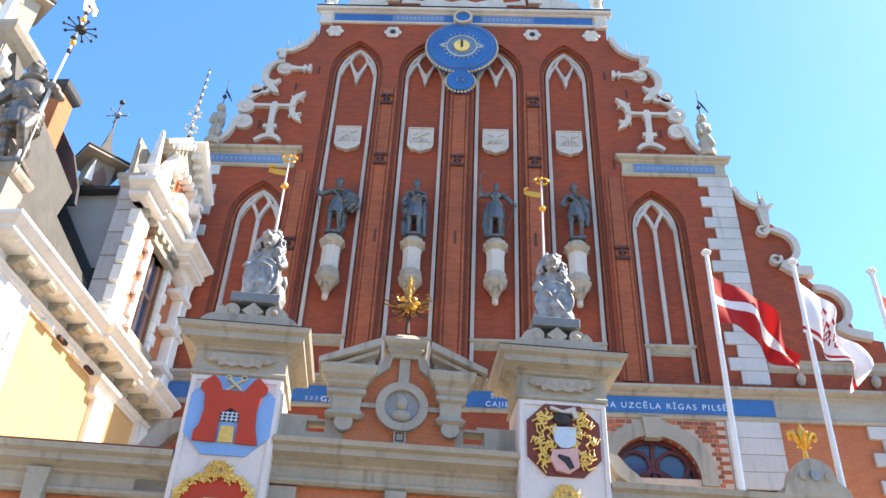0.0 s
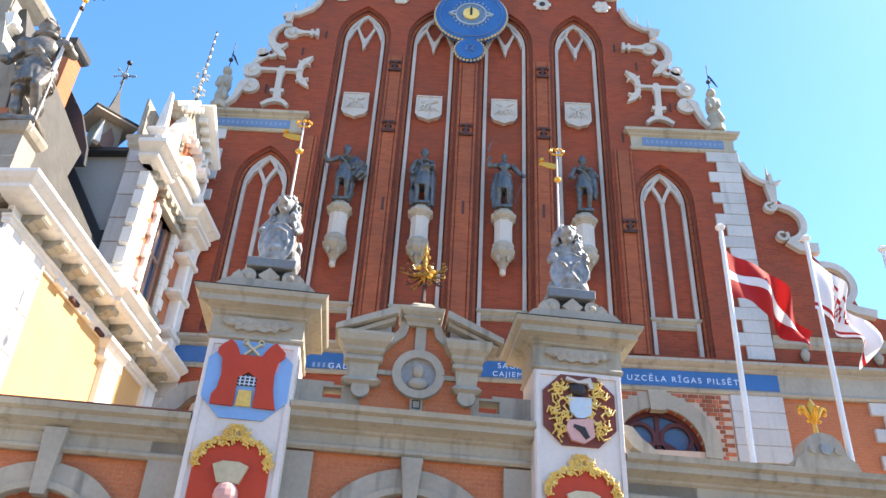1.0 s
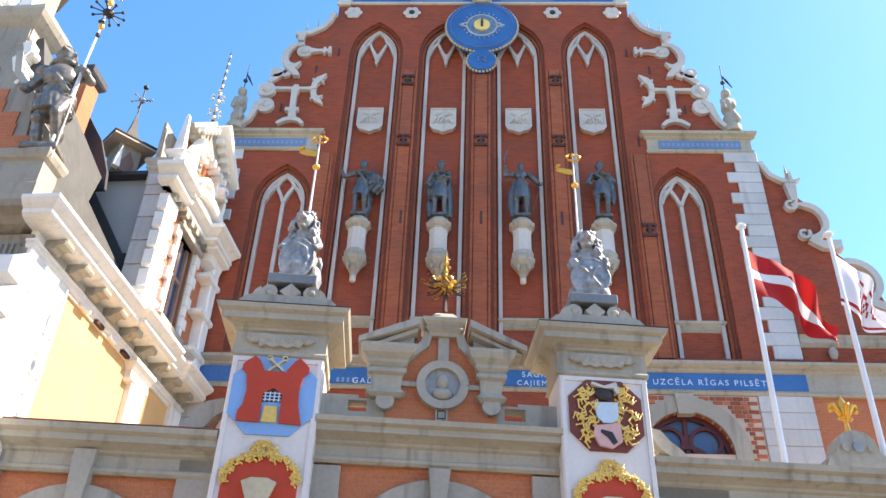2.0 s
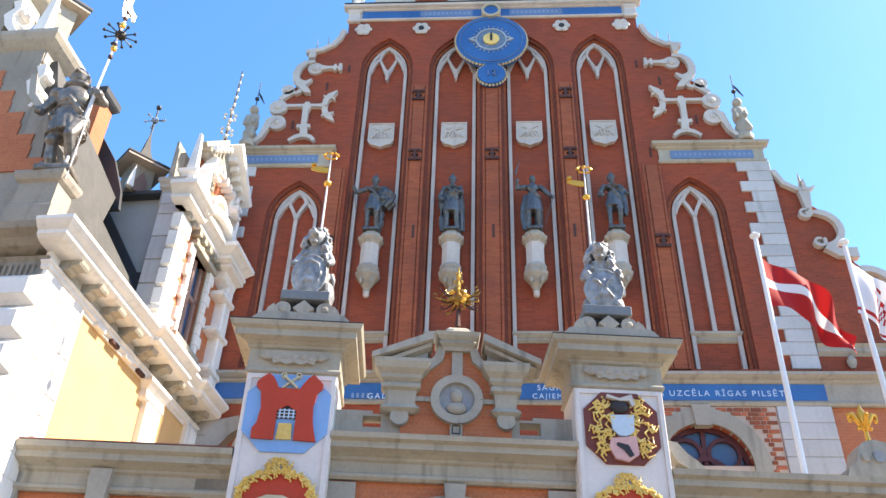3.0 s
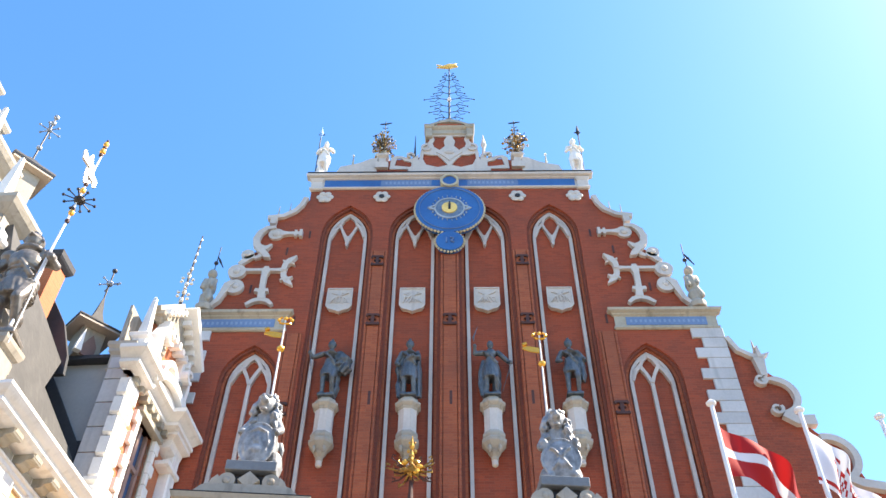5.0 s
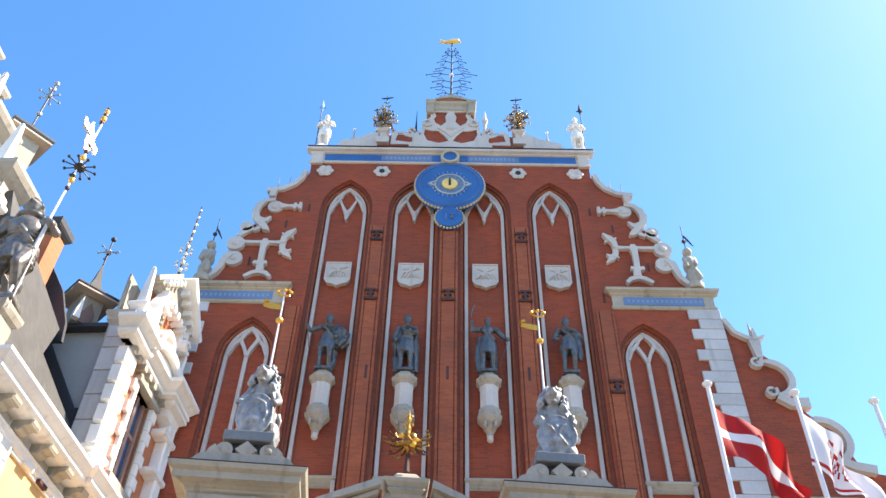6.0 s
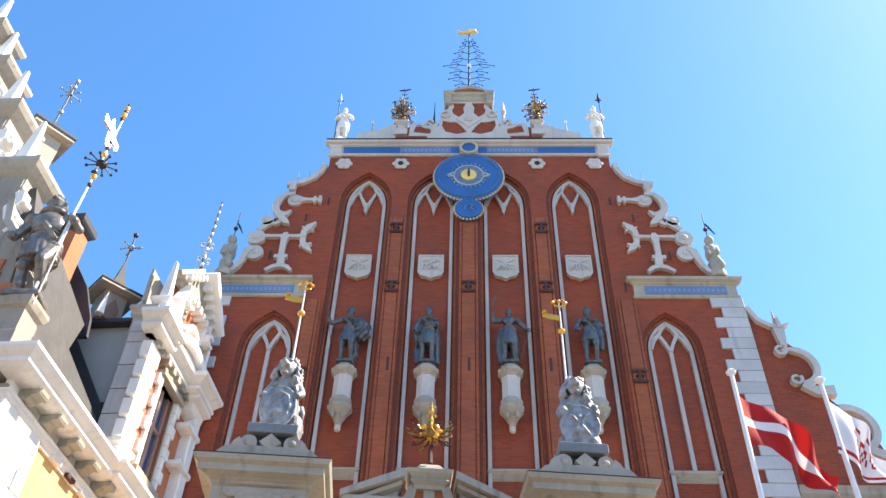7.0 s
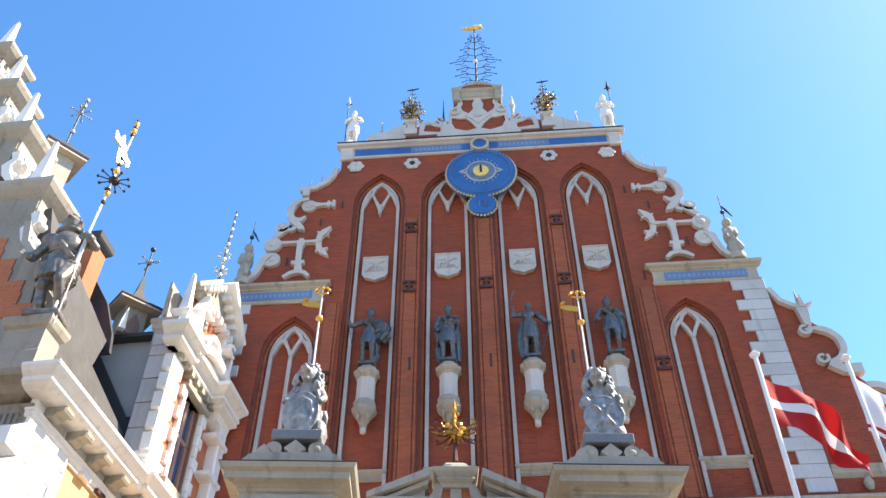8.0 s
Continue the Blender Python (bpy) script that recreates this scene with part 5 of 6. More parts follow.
    # lower niche with a gilded arch of leaves
    lo = [(c - 0.56, 4.4), (c + 0.56, 4.4), (c + 0.56, 5.6)] + [(c + 0.56 * math.cos(a), 5.6 + 0.38 * math.sin(a)) for a in (math.pi * i / 12 for i in range(1, 12))] + [(c - 0.56, 5.6)]
    f = part("red_field", prism(lo, -0.03, 0.001), RED, p)
    pts = [(c + 0.54 * math.cos(a), 5.6 + 0.37 * math.sin(a)) for a in (math.pi * i / 14 for i in range(15))] + [(c + 0.15 * math.cos(a), 6.0 + 0.15 * math.sin(a)) for a in (math.pi * i / 5 for i in range(6))]
    part("gilded_arch", foliage(pts, 0.05, 11, n=9), GOLDPAINT, f, "gilded leaf garland")
    part("gilded_band", strap([(c + 0.58 * math.cos(a), 5.6 + 0.4 * math.sin(a)) for a in (math.pi * i / 16 for i in range(17))], 0.045, -0.06, -0.02), GOLDPAINT, f)
    fig = prism([(c - 0.16, 5.3), (c + 0.16, 5.3), (c + 0.26, 5.56), (c + 0.12, 5.62), (c - 0.12, 5.62), (c - 0.26, 5.56)], -0.1, -0.03)
    part("carved_crown", fig, BEAD, f)
    part("carved_relief", ball((c, -0.06, 5.12), 0.2, None, (0.9, 0.5, 1.1)), PINK, f)


pier(-2.62, True), pier(2.66, False)


def lion(c, turn, cartouche):
    """Seated lion with a heavy mane behind a tall shield."""
    b = bmesh.new()
    tube([(0, 0.3, 0.05), (0, 0.28, 0.4), (0, 0.18, 0.75), (0, 0.12, 1.0)], [0.26, 0.25, 0.21, 0.17], b, 14)
    for d in (-1, 1):
        ball((d * 0.24, 0.2, 0.2), 0.18, b, (0.7, 1.2, 1.15)), ball((d * 0.27, -0.08, 0.05), 0.08, b, (0.9, 1.7, 0.65))
        limb(b, (d * 0.2, 0.06, 0.84), (d * 0.31, -0.02, 0.66), 0.085, 0.062), limb(b, (d * 0.31, -0.02, 0.66), (d * 0.29, -0.17, 0.56), 0.058, 0.06)
        for k in range(3):
            ball((d * (0.25 + 0.035 * k), -0.23, 0.56 - 0.02 * k), 0.026, b, (0.8, 1.4, 1), 6)
        ball((d * 0.13, 0.0, 1.25), 0.045, b, (1, 0.6, 1.1), 8)
    # head: brow, muzzle with open jaw
    ball((0, -0.05, 1.1), 0.14, b, (0.95, 1.0, 1.1)), ball((0, -0.17, 1.17), 0.07, b, (1.6, 0.7, 0.45), 10)
    ball((0, -0.2, 1.08), 0.075, b, (1.0, 1.2, 0.7)), ball((0, -0.17, 0.95), 0.055, b, (1.1, 1.1, 0.5)), ball((0, -0.27, 1.11), 0.03, b, seg=6)
    q = random.Random(4)
    for k in range(90):
        a, h = q.uniform(0.75, 5.53) - math.pi / 2, q.uniform(0.74, 1.3)
        r = (0.2 if h < 1.1 else 0.2 - 0.5 * (h - 1.1)) * q.uniform(0.9, 1.12)
        x, y = r * math.cos(a), 0.06 + r * math.sin(a) * 0.85
        w = q.uniform(-0.03, 0.03)
        tube([(x * 0.75, y * 0.8, h + 0.06), (x * 1.15, y * 1.1, h), (x * 1.2 + w, y * 1.15, h - 0.07), (x * 1.08 + w, y * 1.1, h - 0.12)], [0.03, 0.036, 0.028, 0.01], b, 5)
    # shield: oval with a carved rim, or a scrolled cartouche
    w = 0.3 if cartouche else 0.28
    ball((0, -0.2, 0.33), 0.27, b, (w / 0.27, 0.3, 1.22), 20)
    tube([(w * math.cos(t) * (1 + 0.06 * cartouche * math.cos(4 * t)), -0.22, 0.34 + 0.33 * math.sin(t)) for t in (2 * math.pi * k / 22 for k in range(23))], 0.026, b, 6)
    for d in (-1, 1):
        if cartouche:
            ball((d * 0.26, -0.24, 0.62), 0.06, b, (1.1, 0.7, 1), 8), ball((d * 0.2, -0.25, 0.08), 0.06, b, (1.1, 0.7, 1), 8)
            tube([(d * 0.03, -0.295, 0.36), (d * 0.1, -0.3, 0.46), (d * 0.17, -0.28, 0.5)], 0.022, b, 6), tube([(d * 0.03, -0.295, 0.32), (d * 0.1, -0.3, 0.22), (d * 0.15, -0.28, 0.16)], 0.022, b, 6)
        else:
            tube([(d * 0.16, -0.262, 0.2), (d * 0.19, -0.262, 0.34), (d * 0.15, -0.268, 0.5), (0, -0.285, 0.57)], 0.016, b, 6)
    ball((0, -0.26, 0.4), 0.085, b, (0.8, 0.5, 1.2), 10), ball((0.01, -0.26, 0.24), 0.09, b, (1.1, 0.5, 0.7), 10)
    tube([(0.18, 0.4, 0.08), (0.32, 0.34, 0.22), (0.3, 0.3, 0.5), (0.24, 0.34, 0.62)], [0.035, 0.035, 0.04, 0.06], b)
    return organic("lion_statue", b, LIONSTONE, "silver-grey seated lion statue behind %s" % ("a scrolled cartouche" if cartouche else "a pale oval shield"), "statue", AM @ pose(c, 0.5, 9.3, 0, 0, turn) @ Matrix.Diagonal((1.08, 1.05, 1.24, 1)), 0.015, "lion statues")


lion(-2.6, -6, 0), lion(2.7, -9, 1)


def vane_pole(c, turn):
    t = tagged(root("lion_vane", AM @ pose(c, 0.5, 10.85, 0, 0, 0)), "thin pole with a gilded pennant above a lion", "weather vane", "lion vanes")
    part("pole", tube([(0, 0, 0), (0, 0, 1.95)], [0.022, 0.014]), POLEWHITE, t)
    part("ball", ball((0, 0, 1.15), 0.075, None, (1, 1, 0.9)), GOLD, t)
    fl = strap([(-0.36, 1.53), (-0.2, 1.5), (-0.02, 1.48)], [0.08, 0.13, 0.12], -0.012, 0.012)
    strap([(-0.36, 1.58), (-0.28, 1.62)], 0.05, -0.012, 0.012, fl)
    part("pennant", fl, GOLD, t, "gilded metal pennant")
    cr = ball((0, 0, 1.92), 0.045, None, seg=8)
    for s in (-1, 1):
        tube([(0, 0, 1.78), (s * 0.1, 0, 1.8), (s * 0.13, 0, 1.9), (s * 0.07, 0, 1.95)], 0.024, cr, 6)
        ball((s * 0.13, 0, 1.88), 0.04, cr, seg=6)
    part("fleuron", cr, GOLD, t)


vane_pole(-2.55, 0), vane_pole(2.55, 0)

# scroll beside the pier, fleuron pedestal with its gilded flower
part("side_scroll", strap([(3.42, 6.85), (3.55, 6.8), (3.68, 6.62), (3.85, 6.5), (4.0, 6.42)], [0.12, 0.2, 0.22, 0.2, 0.08], WY - 0.05, WY + 0.2), STONE, annex)
part("side_scroll", strap([(-3.38, 6.9), (-3.6, 6.8), (-3.75, 6.6), (-3.95, 6.45)], [0.2, 0.3, 0.3, 0.12], WY - 0.05, WY + 0.2), STONE, annex)
fp = prism([(6.33, 6.46), (7.48, 6.46), (7.43, 6.6), (7.28, 6.72), (7.21, 6.95), (7.08, 7.06), (6.91, 7.1), (6.73, 7.06), (6.61, 6.95), (6.53, 6.72), (6.38, 6.6)], WY, WY + 0.4)
part("fleuron_pedestal", fp, STONE, annex, "scrolled grey stone pedestal")
part("pedestal_rosette", disc((6.91, 6.8), 0.1, WY - 0.04, WY, seg=14), GREYSTONE, annex)
part("pedestal_rosette", disc((7.13, 6.78), 0.07, WY - 0.04, WY, seg=14), STONE, annex)
part("pedestal_rosette", disc((6.69, 6.78), 0.07, WY - 0.04, WY, seg=14), STONE, annex)
gf = tagged(root("gilded_flower", AM @ pose(6.9, WY + 0.15, 7.1)), "gilded fleuron on a scrolled stone pedestal", "finial")
part("stem", tube([(0, 0, 0), (0, 0, 0.25)], [0.05, 0.03]), GOLD, gf)
b = tube([(0, 0, 0.2), (0, 0, 0.34), (0, 0, 0.5), (0, 0, 0.68)], [0.045, 0.05, 0.085, 0.012], None, 8)
for d in (-1, 1):
    tube([(d * 0.03, 0, 0.26), (d * 0.1, 0, 0.38), (d * 0.17, 0, 0.5), (d * 0.23, 0, 0.49), (d * 0.23, 0, 0.41)], [0.035, 0.045, 0.05, 0.04, 0.03], b, 7)
    tube([(0, d * 0.03, 0.26), (0, d * 0.1, 0.36), (0, d * 0.16, 0.46), (0, d * 0.2, 0.42)], [0.03, 0.04, 0.04, 0.02], b, 7)
    ball((d * 0.22, 0, 0.39), 0.04, b, seg=8), ball((d * 0.1, 0, 0.25), 0.035, b, seg=8)
part("petals", b, GOLD, gf, "", True)
part("collar", ball((0, 0, 0.27), 0.07, None, (1.2, 1.0, 0.5), 10), GOLD, gf)


# flagpoles and flags
def flag_mesh(length, height, droop, amp, seed, stripe, crest=False):
    """A waving cloth from the pole along +x, top edge at z = 0; the middle fifth gets the second material."""
    b = bmesh.new()
    nx, nz = 44, 15
    grid = []
    for i in range(nx + 1):
        u = i / nx
        row = []
        for j in range(nz + 1):
            v = j / nz
            x = u * length * (1 - 0.1 * u) - 0.35 * v * u * u
            z = -v * height * (1 - 0.3 * u) - droop * u ** 2.4 - 0.3 * u + 0.07 * math.sin(u * 7 + seed) * u
            y = amp * u ** 0.6 * (math.sin(u * 8 + v * 2.6 + seed) + 0.5 * math.sin(u * 15 - v * 4 + seed * 2)) + 0.25 * u
            row.append(b.verts.new((x, y, z)))
        grid.append(row)
    for i in range(nx):
        for j in range(nz):
            f = b.faces.new((grid[i][j], grid[i + 1][j], grid[i + 1][j + 1], grid[i][j + 1]))
            woven = crest and abs(i - 20) < 11 and abs(j - 6) < 4 and (i * 3 + j * 5 + i * j) % 7 < 3
            f.material_index = 1 if stripe[0] <= j < stripe[1] or woven else 0
            f.smooth = True
    return b


def flagpole(c, h, cloth, lean=0.0):
    t = tagged(root("flagpole", AM @ pose(c, WY + 0.12, 6.4)), "white flagpole with a %s flag on the terrace edge" % cloth, "flagpole", "terrace flagpoles")
    part("pole", tube([(0, 0, 0), (lean, 0, h)], [0.055, 0.042], None, 12), POLEWHITE, t)
    part("cap", lathe([(0.05, h - 0.03), (0.09, h), (0.1, h + 0.04), (0.05, h + 0.09)], (lean, 0, 0), 12), POLEWHITE, t)
    if cloth == "red-white-red":
        part("flag", flag_mesh(2.05, 1.05, 0.95, 0.22, 0.6, (6, 9)), (CLOTH_RED, CLOTH_WHITE), t, "red flag with a white stripe, waving", m=pose(lean + 0.05, 0, h - 0.5, 0, 3, 6))
    else:
        part("flag", flag_mesh(1.75, 1.15, 0.75, 0.22, 2.1, (13, 14), True), (CLOTH_WHITE, CLOTH_RED), t, "white flag with a dark red crest and border", m=pose(lean + 0.05, 0, h - 0.45, 0, 10, 14))


flagpole(5.68, 4.8, "red-white-red", 0.07), flagpole(7.4, 4.75, "white crested", 0.07), flagpole(8.98, 4.7, "red-white-red", 0.07)

# ---- the neighbouring house with its sunlit flank ----
LM = pose(-7.27, 11.75, 0, 0, 0, -3.5)
nb = tagged(root("corner_house", LM), "ornate stone and apricot house with sunlit flank and gables", "building", kind="structure")
UF, UB = -1.2, 5.62          # near and far ends of the flank


def along(y0, y1, profile, bm=None, x=0.0):
    """A moulding along the flank: (projection, z) from below upwards, with returns."""
    bm = bm or bmesh.new()
    rows = [[bm.verts.new(v) for v in ((x - 0.05, y0 - p, z), (x + p, y0 - p, z), (x + p, y1 + p * 0.2, z), (x - 0.05, y1 + p * 0.2, z))] for p, z in profile]
    for a, b in zip(rows, rows[1:]):
        for k in range(4):
            bm.faces.new((a[k], a[(k + 1) % 4], b[(k + 1) % 4], b[k]))
    bm.faces.new(rows[0][::-1]), bm.faces.new(rows[-1])
    return bm


part("flank_wall", box(-0.5, 0, UF, UB, 0, 9.3), PLASTER, nb, "apricot plaster flank wall")
# the front gets the shade-coloured stone, the flank the sunlit white
part("front_wall", box(-9, -0.502, UF, UF + 0.5, 0, 10.4), SHADESTONE, nb)
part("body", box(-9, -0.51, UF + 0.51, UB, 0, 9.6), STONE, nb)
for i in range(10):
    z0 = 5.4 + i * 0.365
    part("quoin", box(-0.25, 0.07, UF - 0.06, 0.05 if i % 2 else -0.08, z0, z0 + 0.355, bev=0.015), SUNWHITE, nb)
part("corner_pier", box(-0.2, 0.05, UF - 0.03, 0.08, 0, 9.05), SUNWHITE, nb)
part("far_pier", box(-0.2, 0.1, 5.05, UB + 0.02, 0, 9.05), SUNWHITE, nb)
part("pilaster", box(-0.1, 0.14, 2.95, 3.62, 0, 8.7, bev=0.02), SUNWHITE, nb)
part("capital", along(2.93, 3.64, [(0.12, 8.55), (0.16, 8.6), (0.14, 8.78), (0.2, 8.86), (0.26, 8.93), (0.26, 9.0)]), SUNWHITE, nb)
part("architrave", along(UF, UB, [(0.05, 8.99), (0.1, 9.01), (0.1, 9.08), (0.14, 9.1), (0.14, 9.13), (0.05, 9.15), (0.05, 9.34)]), SUNWHITE, nb)
part("cornice", along(UF, UB, [(0.28, 9.34), (0.4, 9.37), (0.46, 9.42), (0.46, 9.49), (0.54, 9.55), (0.6, 9.62), (0.6, 9.68), (0.48, 9.71)]), SUNWHITE, nb, "white stone cornice on brackets")
for u0, u1 in ((2.55, 3.6), (4.95, UB - 0.05)):
    part("cornice_break", along(u0, u1, [(0.4, 9.33), (0.52, 9.36), (0.58, 9.42), (0.58, 9.5), (0.66, 9.56), (0.72, 9.62), (0.72, 9.685), (0.6, 9.72)]), SUNWHITE, nb)
for i in range(9):
    u = -0.85 + i * 0.76
    prof = [(0.03, 9.34), (0.44, 9.34), (0.43, 9.28), (0.36, 9.25), (0.28, 9.23), (0.25, 9.19), (0.2, 9.16), (0.12, 9.152), (0.03, 9.152)]
    br = bmesh.new()
    sides = [[br.verts.new((px, v, pz)) for px, pz in prof] for v in (u - 0.13, u + 0.13)]
    br.faces.new(sides[0][::-1]), br.faces.new(sides[1])
    for a in range(9):
        br.faces.new((sides[0][a], sides[0][(a + 1) % 9], sides[1][(a + 1) % 9], sides[1][a]))
    bmesh.ops.recalc_face_normals(br, faces=br.faces)
    tube([(0.38, u - 0.15, 9.28), (0.38, u + 0.15, 9.28)], 0.045, br), tube([(0.14, u - 0.15, 9.19), (0.14, u + 0.15, 9.19)], 0.04, br)
    part("bracket", br, CREAM, nb)
    if i < 8:
        part("frieze_panel", box(0.04, 0.09, u + 0.2, u + 0.56, 9.17, 9.31, bev=0.01), CREAM, nb)
for u0, u1 in ((0.1, 2.9), (3.66, 4.95)):
    part("panel_border", box(-0.01, 0.05, u0, u1, 8.93, 8.99), SUNWHITE, nb)
for i in range(4):
    part("dentil", box(0.05, 0.13, 0.5 + i * 0.6, 0.8 + i * 0.6, 8.92, 8.99), RUST if i % 2 else SUNWHITE, nb)

for i in range(6):
    z0 = 5.3 + i * 0.6
    x0 = -0.72 if i % 2 else -0.5
    bo = bmesh.new()
    ring = [[bo.verts.new(v) for v in ((x0 + q, UF - d, z0 + q), (0.07 - q, UF - d, z0 + q), (0.07 - q, UF - d, z0 + 0.57 - q), (x0 + q, UF - d, z0 + 0.57 - q))] for q, d in ((0.0, 0.0), (0.0, 0.08), (0.14, 0.24))]
    for a, b2 in zip(ring, ring[1:]):
        for k in range(4):
            bo.faces.new((a[k], a[(k + 1) % 4], b2[(k + 1) % 4], b2[k]))
    bo.faces.new(ring[-1]), bo.faces.new(ring[0][::-1])
    part("rustic_block", bo, SUNWHITE, nb)
for i in range(14):
    part("flute", box(-1.5 + i * 0.1, -1.45 + i * 0.1, UF - 0.1, UF - 0.02, 8.72, 9.08, bev=0.01), SHADESTONE, nb)

# blocking course and roof slope with its dark verge
part("blocking_course", box(-0.4, 0.1, UF + 0.2, UB, 9.7, 10.0), STONE, nb)
def slab(name, pts, drop, material, label=""):
    """A roof plane through its corner points, given depth inward."""
    b = bmesh.new()
    a = [b.verts.new(p) for p in pts]
    c = [b.verts.new((p[0] - drop, p[1], p[2] - 0.05)) for p in pts]
    b.faces.new(a), b.faces.new(c[::-1])
    for i in range(len(a)):
        b.faces.new((a[i], c[i], c[(i + 1) % len(a)], a[(i + 1) % len(a)]))
    part(name, b, material, nb, label)


def pitch(pts):
    """Points (y, z) laid on the steep roof plane."""
    return [(-0.2 - (z - 9.8) * 0.298, y, z) for y, z in pts]


slab("roof_slope", pitch([(-0.94, 9.8), (2.55, 9.8), (2.48, 11.0), (1.0, 11.68), (1.71, 12.88), (-0.94, 14.38)]), 0.4, SLATE, "steep grey slate roof slope")
# dark upright panels, added where the roof end and gutter lie in shade
part("roof_hip", prism([(-2.6, 12.6), (-1.0, 12.6), (-1.08, 13.1), (-1.46, 14.04), (-2.22, 15.2), (-2.6, 15.7)], 1.75, 1.85), TIN, nb, "dark panel for the shaded end of the roof")
part("roof_gutter", prism([(-2.4, 10.8), (-0.54, 10.8), (-0.6, 11.36), (-2.04, 13.64), (-2.4, 13.64)], 2.6, 2.68), TIN, nb, "dark panel for the shaded gutter")
part("roof_core", box(-7, -1.9, UF + 0.8, UB, 10, 13.2), SLATE, nb)
part("lead_wall", box(-2.9, -0.52, 2.8, 3.3, 10.1, 13.66), surface("grey_lead_panel", (0.42, 0.42, 0.41), (0.34, 0.34, 0.335), 0.5), nb)
part("lead_coping", box(-3.0, -0.515, 2.56, 3.4, 13.66, 13.76), TIN, nb)
part("lead_step", box(-1.1, -0.515, 2.62, 2.79, 10.9, 11.5), TIN, nb)

# flank gable: white stone dormer above the cornice
dg = part("flank_gable", sheet([(2.5, 9.7), (5.5, 9.7), (5.5, 13.5), (5.2, 14.2), (4.9, 15.3), (3.3, 15.3), (2.95, 14.2), (2.5, 13.5)], [[(3.55, 10.45), (4.45, 10.45), (4.45, 12.7), (3.55, 12.7)]], 0, 0.45), BRICK_ORANGE, nb, "brick and white stone dormer gable", m=Matrix(((0, -1, 0, 0.02), (1, 0, 0, 0), (0, 0, 1, 0), (0, 0, 0, 1))))
part("gable_flank", box(-0.5, -0.44, 2.5, 5.5, 10.0, 15.2), STONE, nb)
part("flank_cornice", mould4(-0.5, -0.1, 2.5, 2.9, [(0.02, 13.2), (0.05, 13.26), (0.03, 13.3), (0.03, 13.65), (0.09, 13.72), (0.09, 13.8), (0.14, 13.88), (0.14, 13.98), (0.04, 14.02)]), STONE, nb)
for i in range(5):
    part("flank_block", box(-0.49, 0.0, 2.46, 2.5, 10.5 + i * 0.62, 11.1 + i * 0.62, bev=0.01), QUOIN, nb)
part("gable_window", box(-0.16, -0.14, 3.5, 4.5, 10.4, 12.75), GLASS, nb)
wf = box(-0.44, 0.04, 3.46, 3.55, 10.4, 12.7)
box(-0.44, 0.04, 4.45, 4.54, 10.4, 12.7, wf), box(-0.44, 0.2, 3.3, 4.7, 12.7, 12.82, wf), box(-0.3, 0.12, 3.4, 4.6, 12.82, 13.0, wf), box(-0.3, 0.2, 3.3, 4.7, 10.25, 10.42, wf)
part("window_surround", wf, CREAM, nb)
fr = box(-0.13, -0.06, 3.55, 4.45, 11.7, 11.8)
box(-0.13, -0.06, 3.94, 4.06, 10.45, 12.7, fr), box(-0.13, -0.06, 3.55, 3.66, 10.45, 12.7, fr), box(-0.13, -0.06, 4.34, 4.45, 10.45, 12.7, fr)
part("window_bars", fr, surface("red_brown_paint", (0.36, 0.24, 0.2), (0.26, 0.15, 0.12), 0.5), nb)
for i in range(8):
    z0, w = 10.42 + i * 0.285, 0.24 if i % 2 else 0.1
    part("jamb_block", box(0.02, 0.13, 3.46 - w, 3.5, z0, z0 + 0.275, bev=0.012), SUNWHITE, nb)
    part("jamb_block", box(0.02, 0.13, 4.5, 4.54 + w, z0, z0 + 0.275, bev=0.012), SUNWHITE, nb)
part("far_jamb", box(0.0, 0.3, 5.3, 5.68, 9.7, 13.1, bev=0.03), SUNWHITE, nb)
for u0, w in ((2.5, 0.44),):
    part("gable_pilaster", box(0.0, 0.1, u0, u0 + w, 9.7, 13.05, bev=0.02), SUNWHITE, nb)
    part("pilaster_base", along(u0, u0 + w, [(0.12, 9.7), (0.24, 9.75), (0.24, 10.2), (0.18, 10.28), (0.26, 10.34), (0.26, 10.42), (0.12, 10.46)]), SUNWHITE, nb)
    for i in range(5):
        z0 = 10.56 + i * 0.5
        part("gable_block", along(u0 + 0.03, u0 + w - 0.03, [(0.11, z0 - 0.06), (0.17, z0 - 0.02), (0.17, z0 + 0.36), (0.11, z0 + 0.4)]), SUNWHITE, nb)
        part("scroll_boss", ball((0.16, u0 + w / 2, z0 + 0.17), 0.08, None, (0.7, 1.3, 1.2), 8), SUNWHITE, nb)
for i in range(3):
    part("jamb_band", along(5.28, 5.66, [(0.29, 10.3 + i * 1.0), (0.36, 10.34 + i * 1.0), (0.36, 10.44 + i * 1.0), (0.29, 10.48 + i * 1.0)]), SUNWHITE, nb)
for i in range(9):
    part("dentil", box(0.02, 0.24, 2.56 + i * 0.345, 2.72 + i * 0.345, 12.93, 13.08), CREAM, nb)
for u0, u1, q in ((2.45, 5.5, 0.0), (2.46, 3.0, 0.16), (5.05, 5.6, 0.3)):
    part("gable_cornice", along(u0, u1, [(0.14 + q, 13.08), (0.24 + q, 13.12), (0.24 + q, 13.2), (0.18 + q, 13.22), (0.34 + q, 13.34), (0.42 + q, 13.38), (0.42 + q, 13.48 + q * 0.02), (0.3 + q, 13.52 + q * 0.02)]), SUNWHITE, nb)
RX = Matrix(((0, -1, 0, 0), (1, 0, 0, 0), (0, 0, 1, 0), (0, 0, 0, 1)))      # (x, y, z) in a front drawing goes to (-y, x, z) on the flank
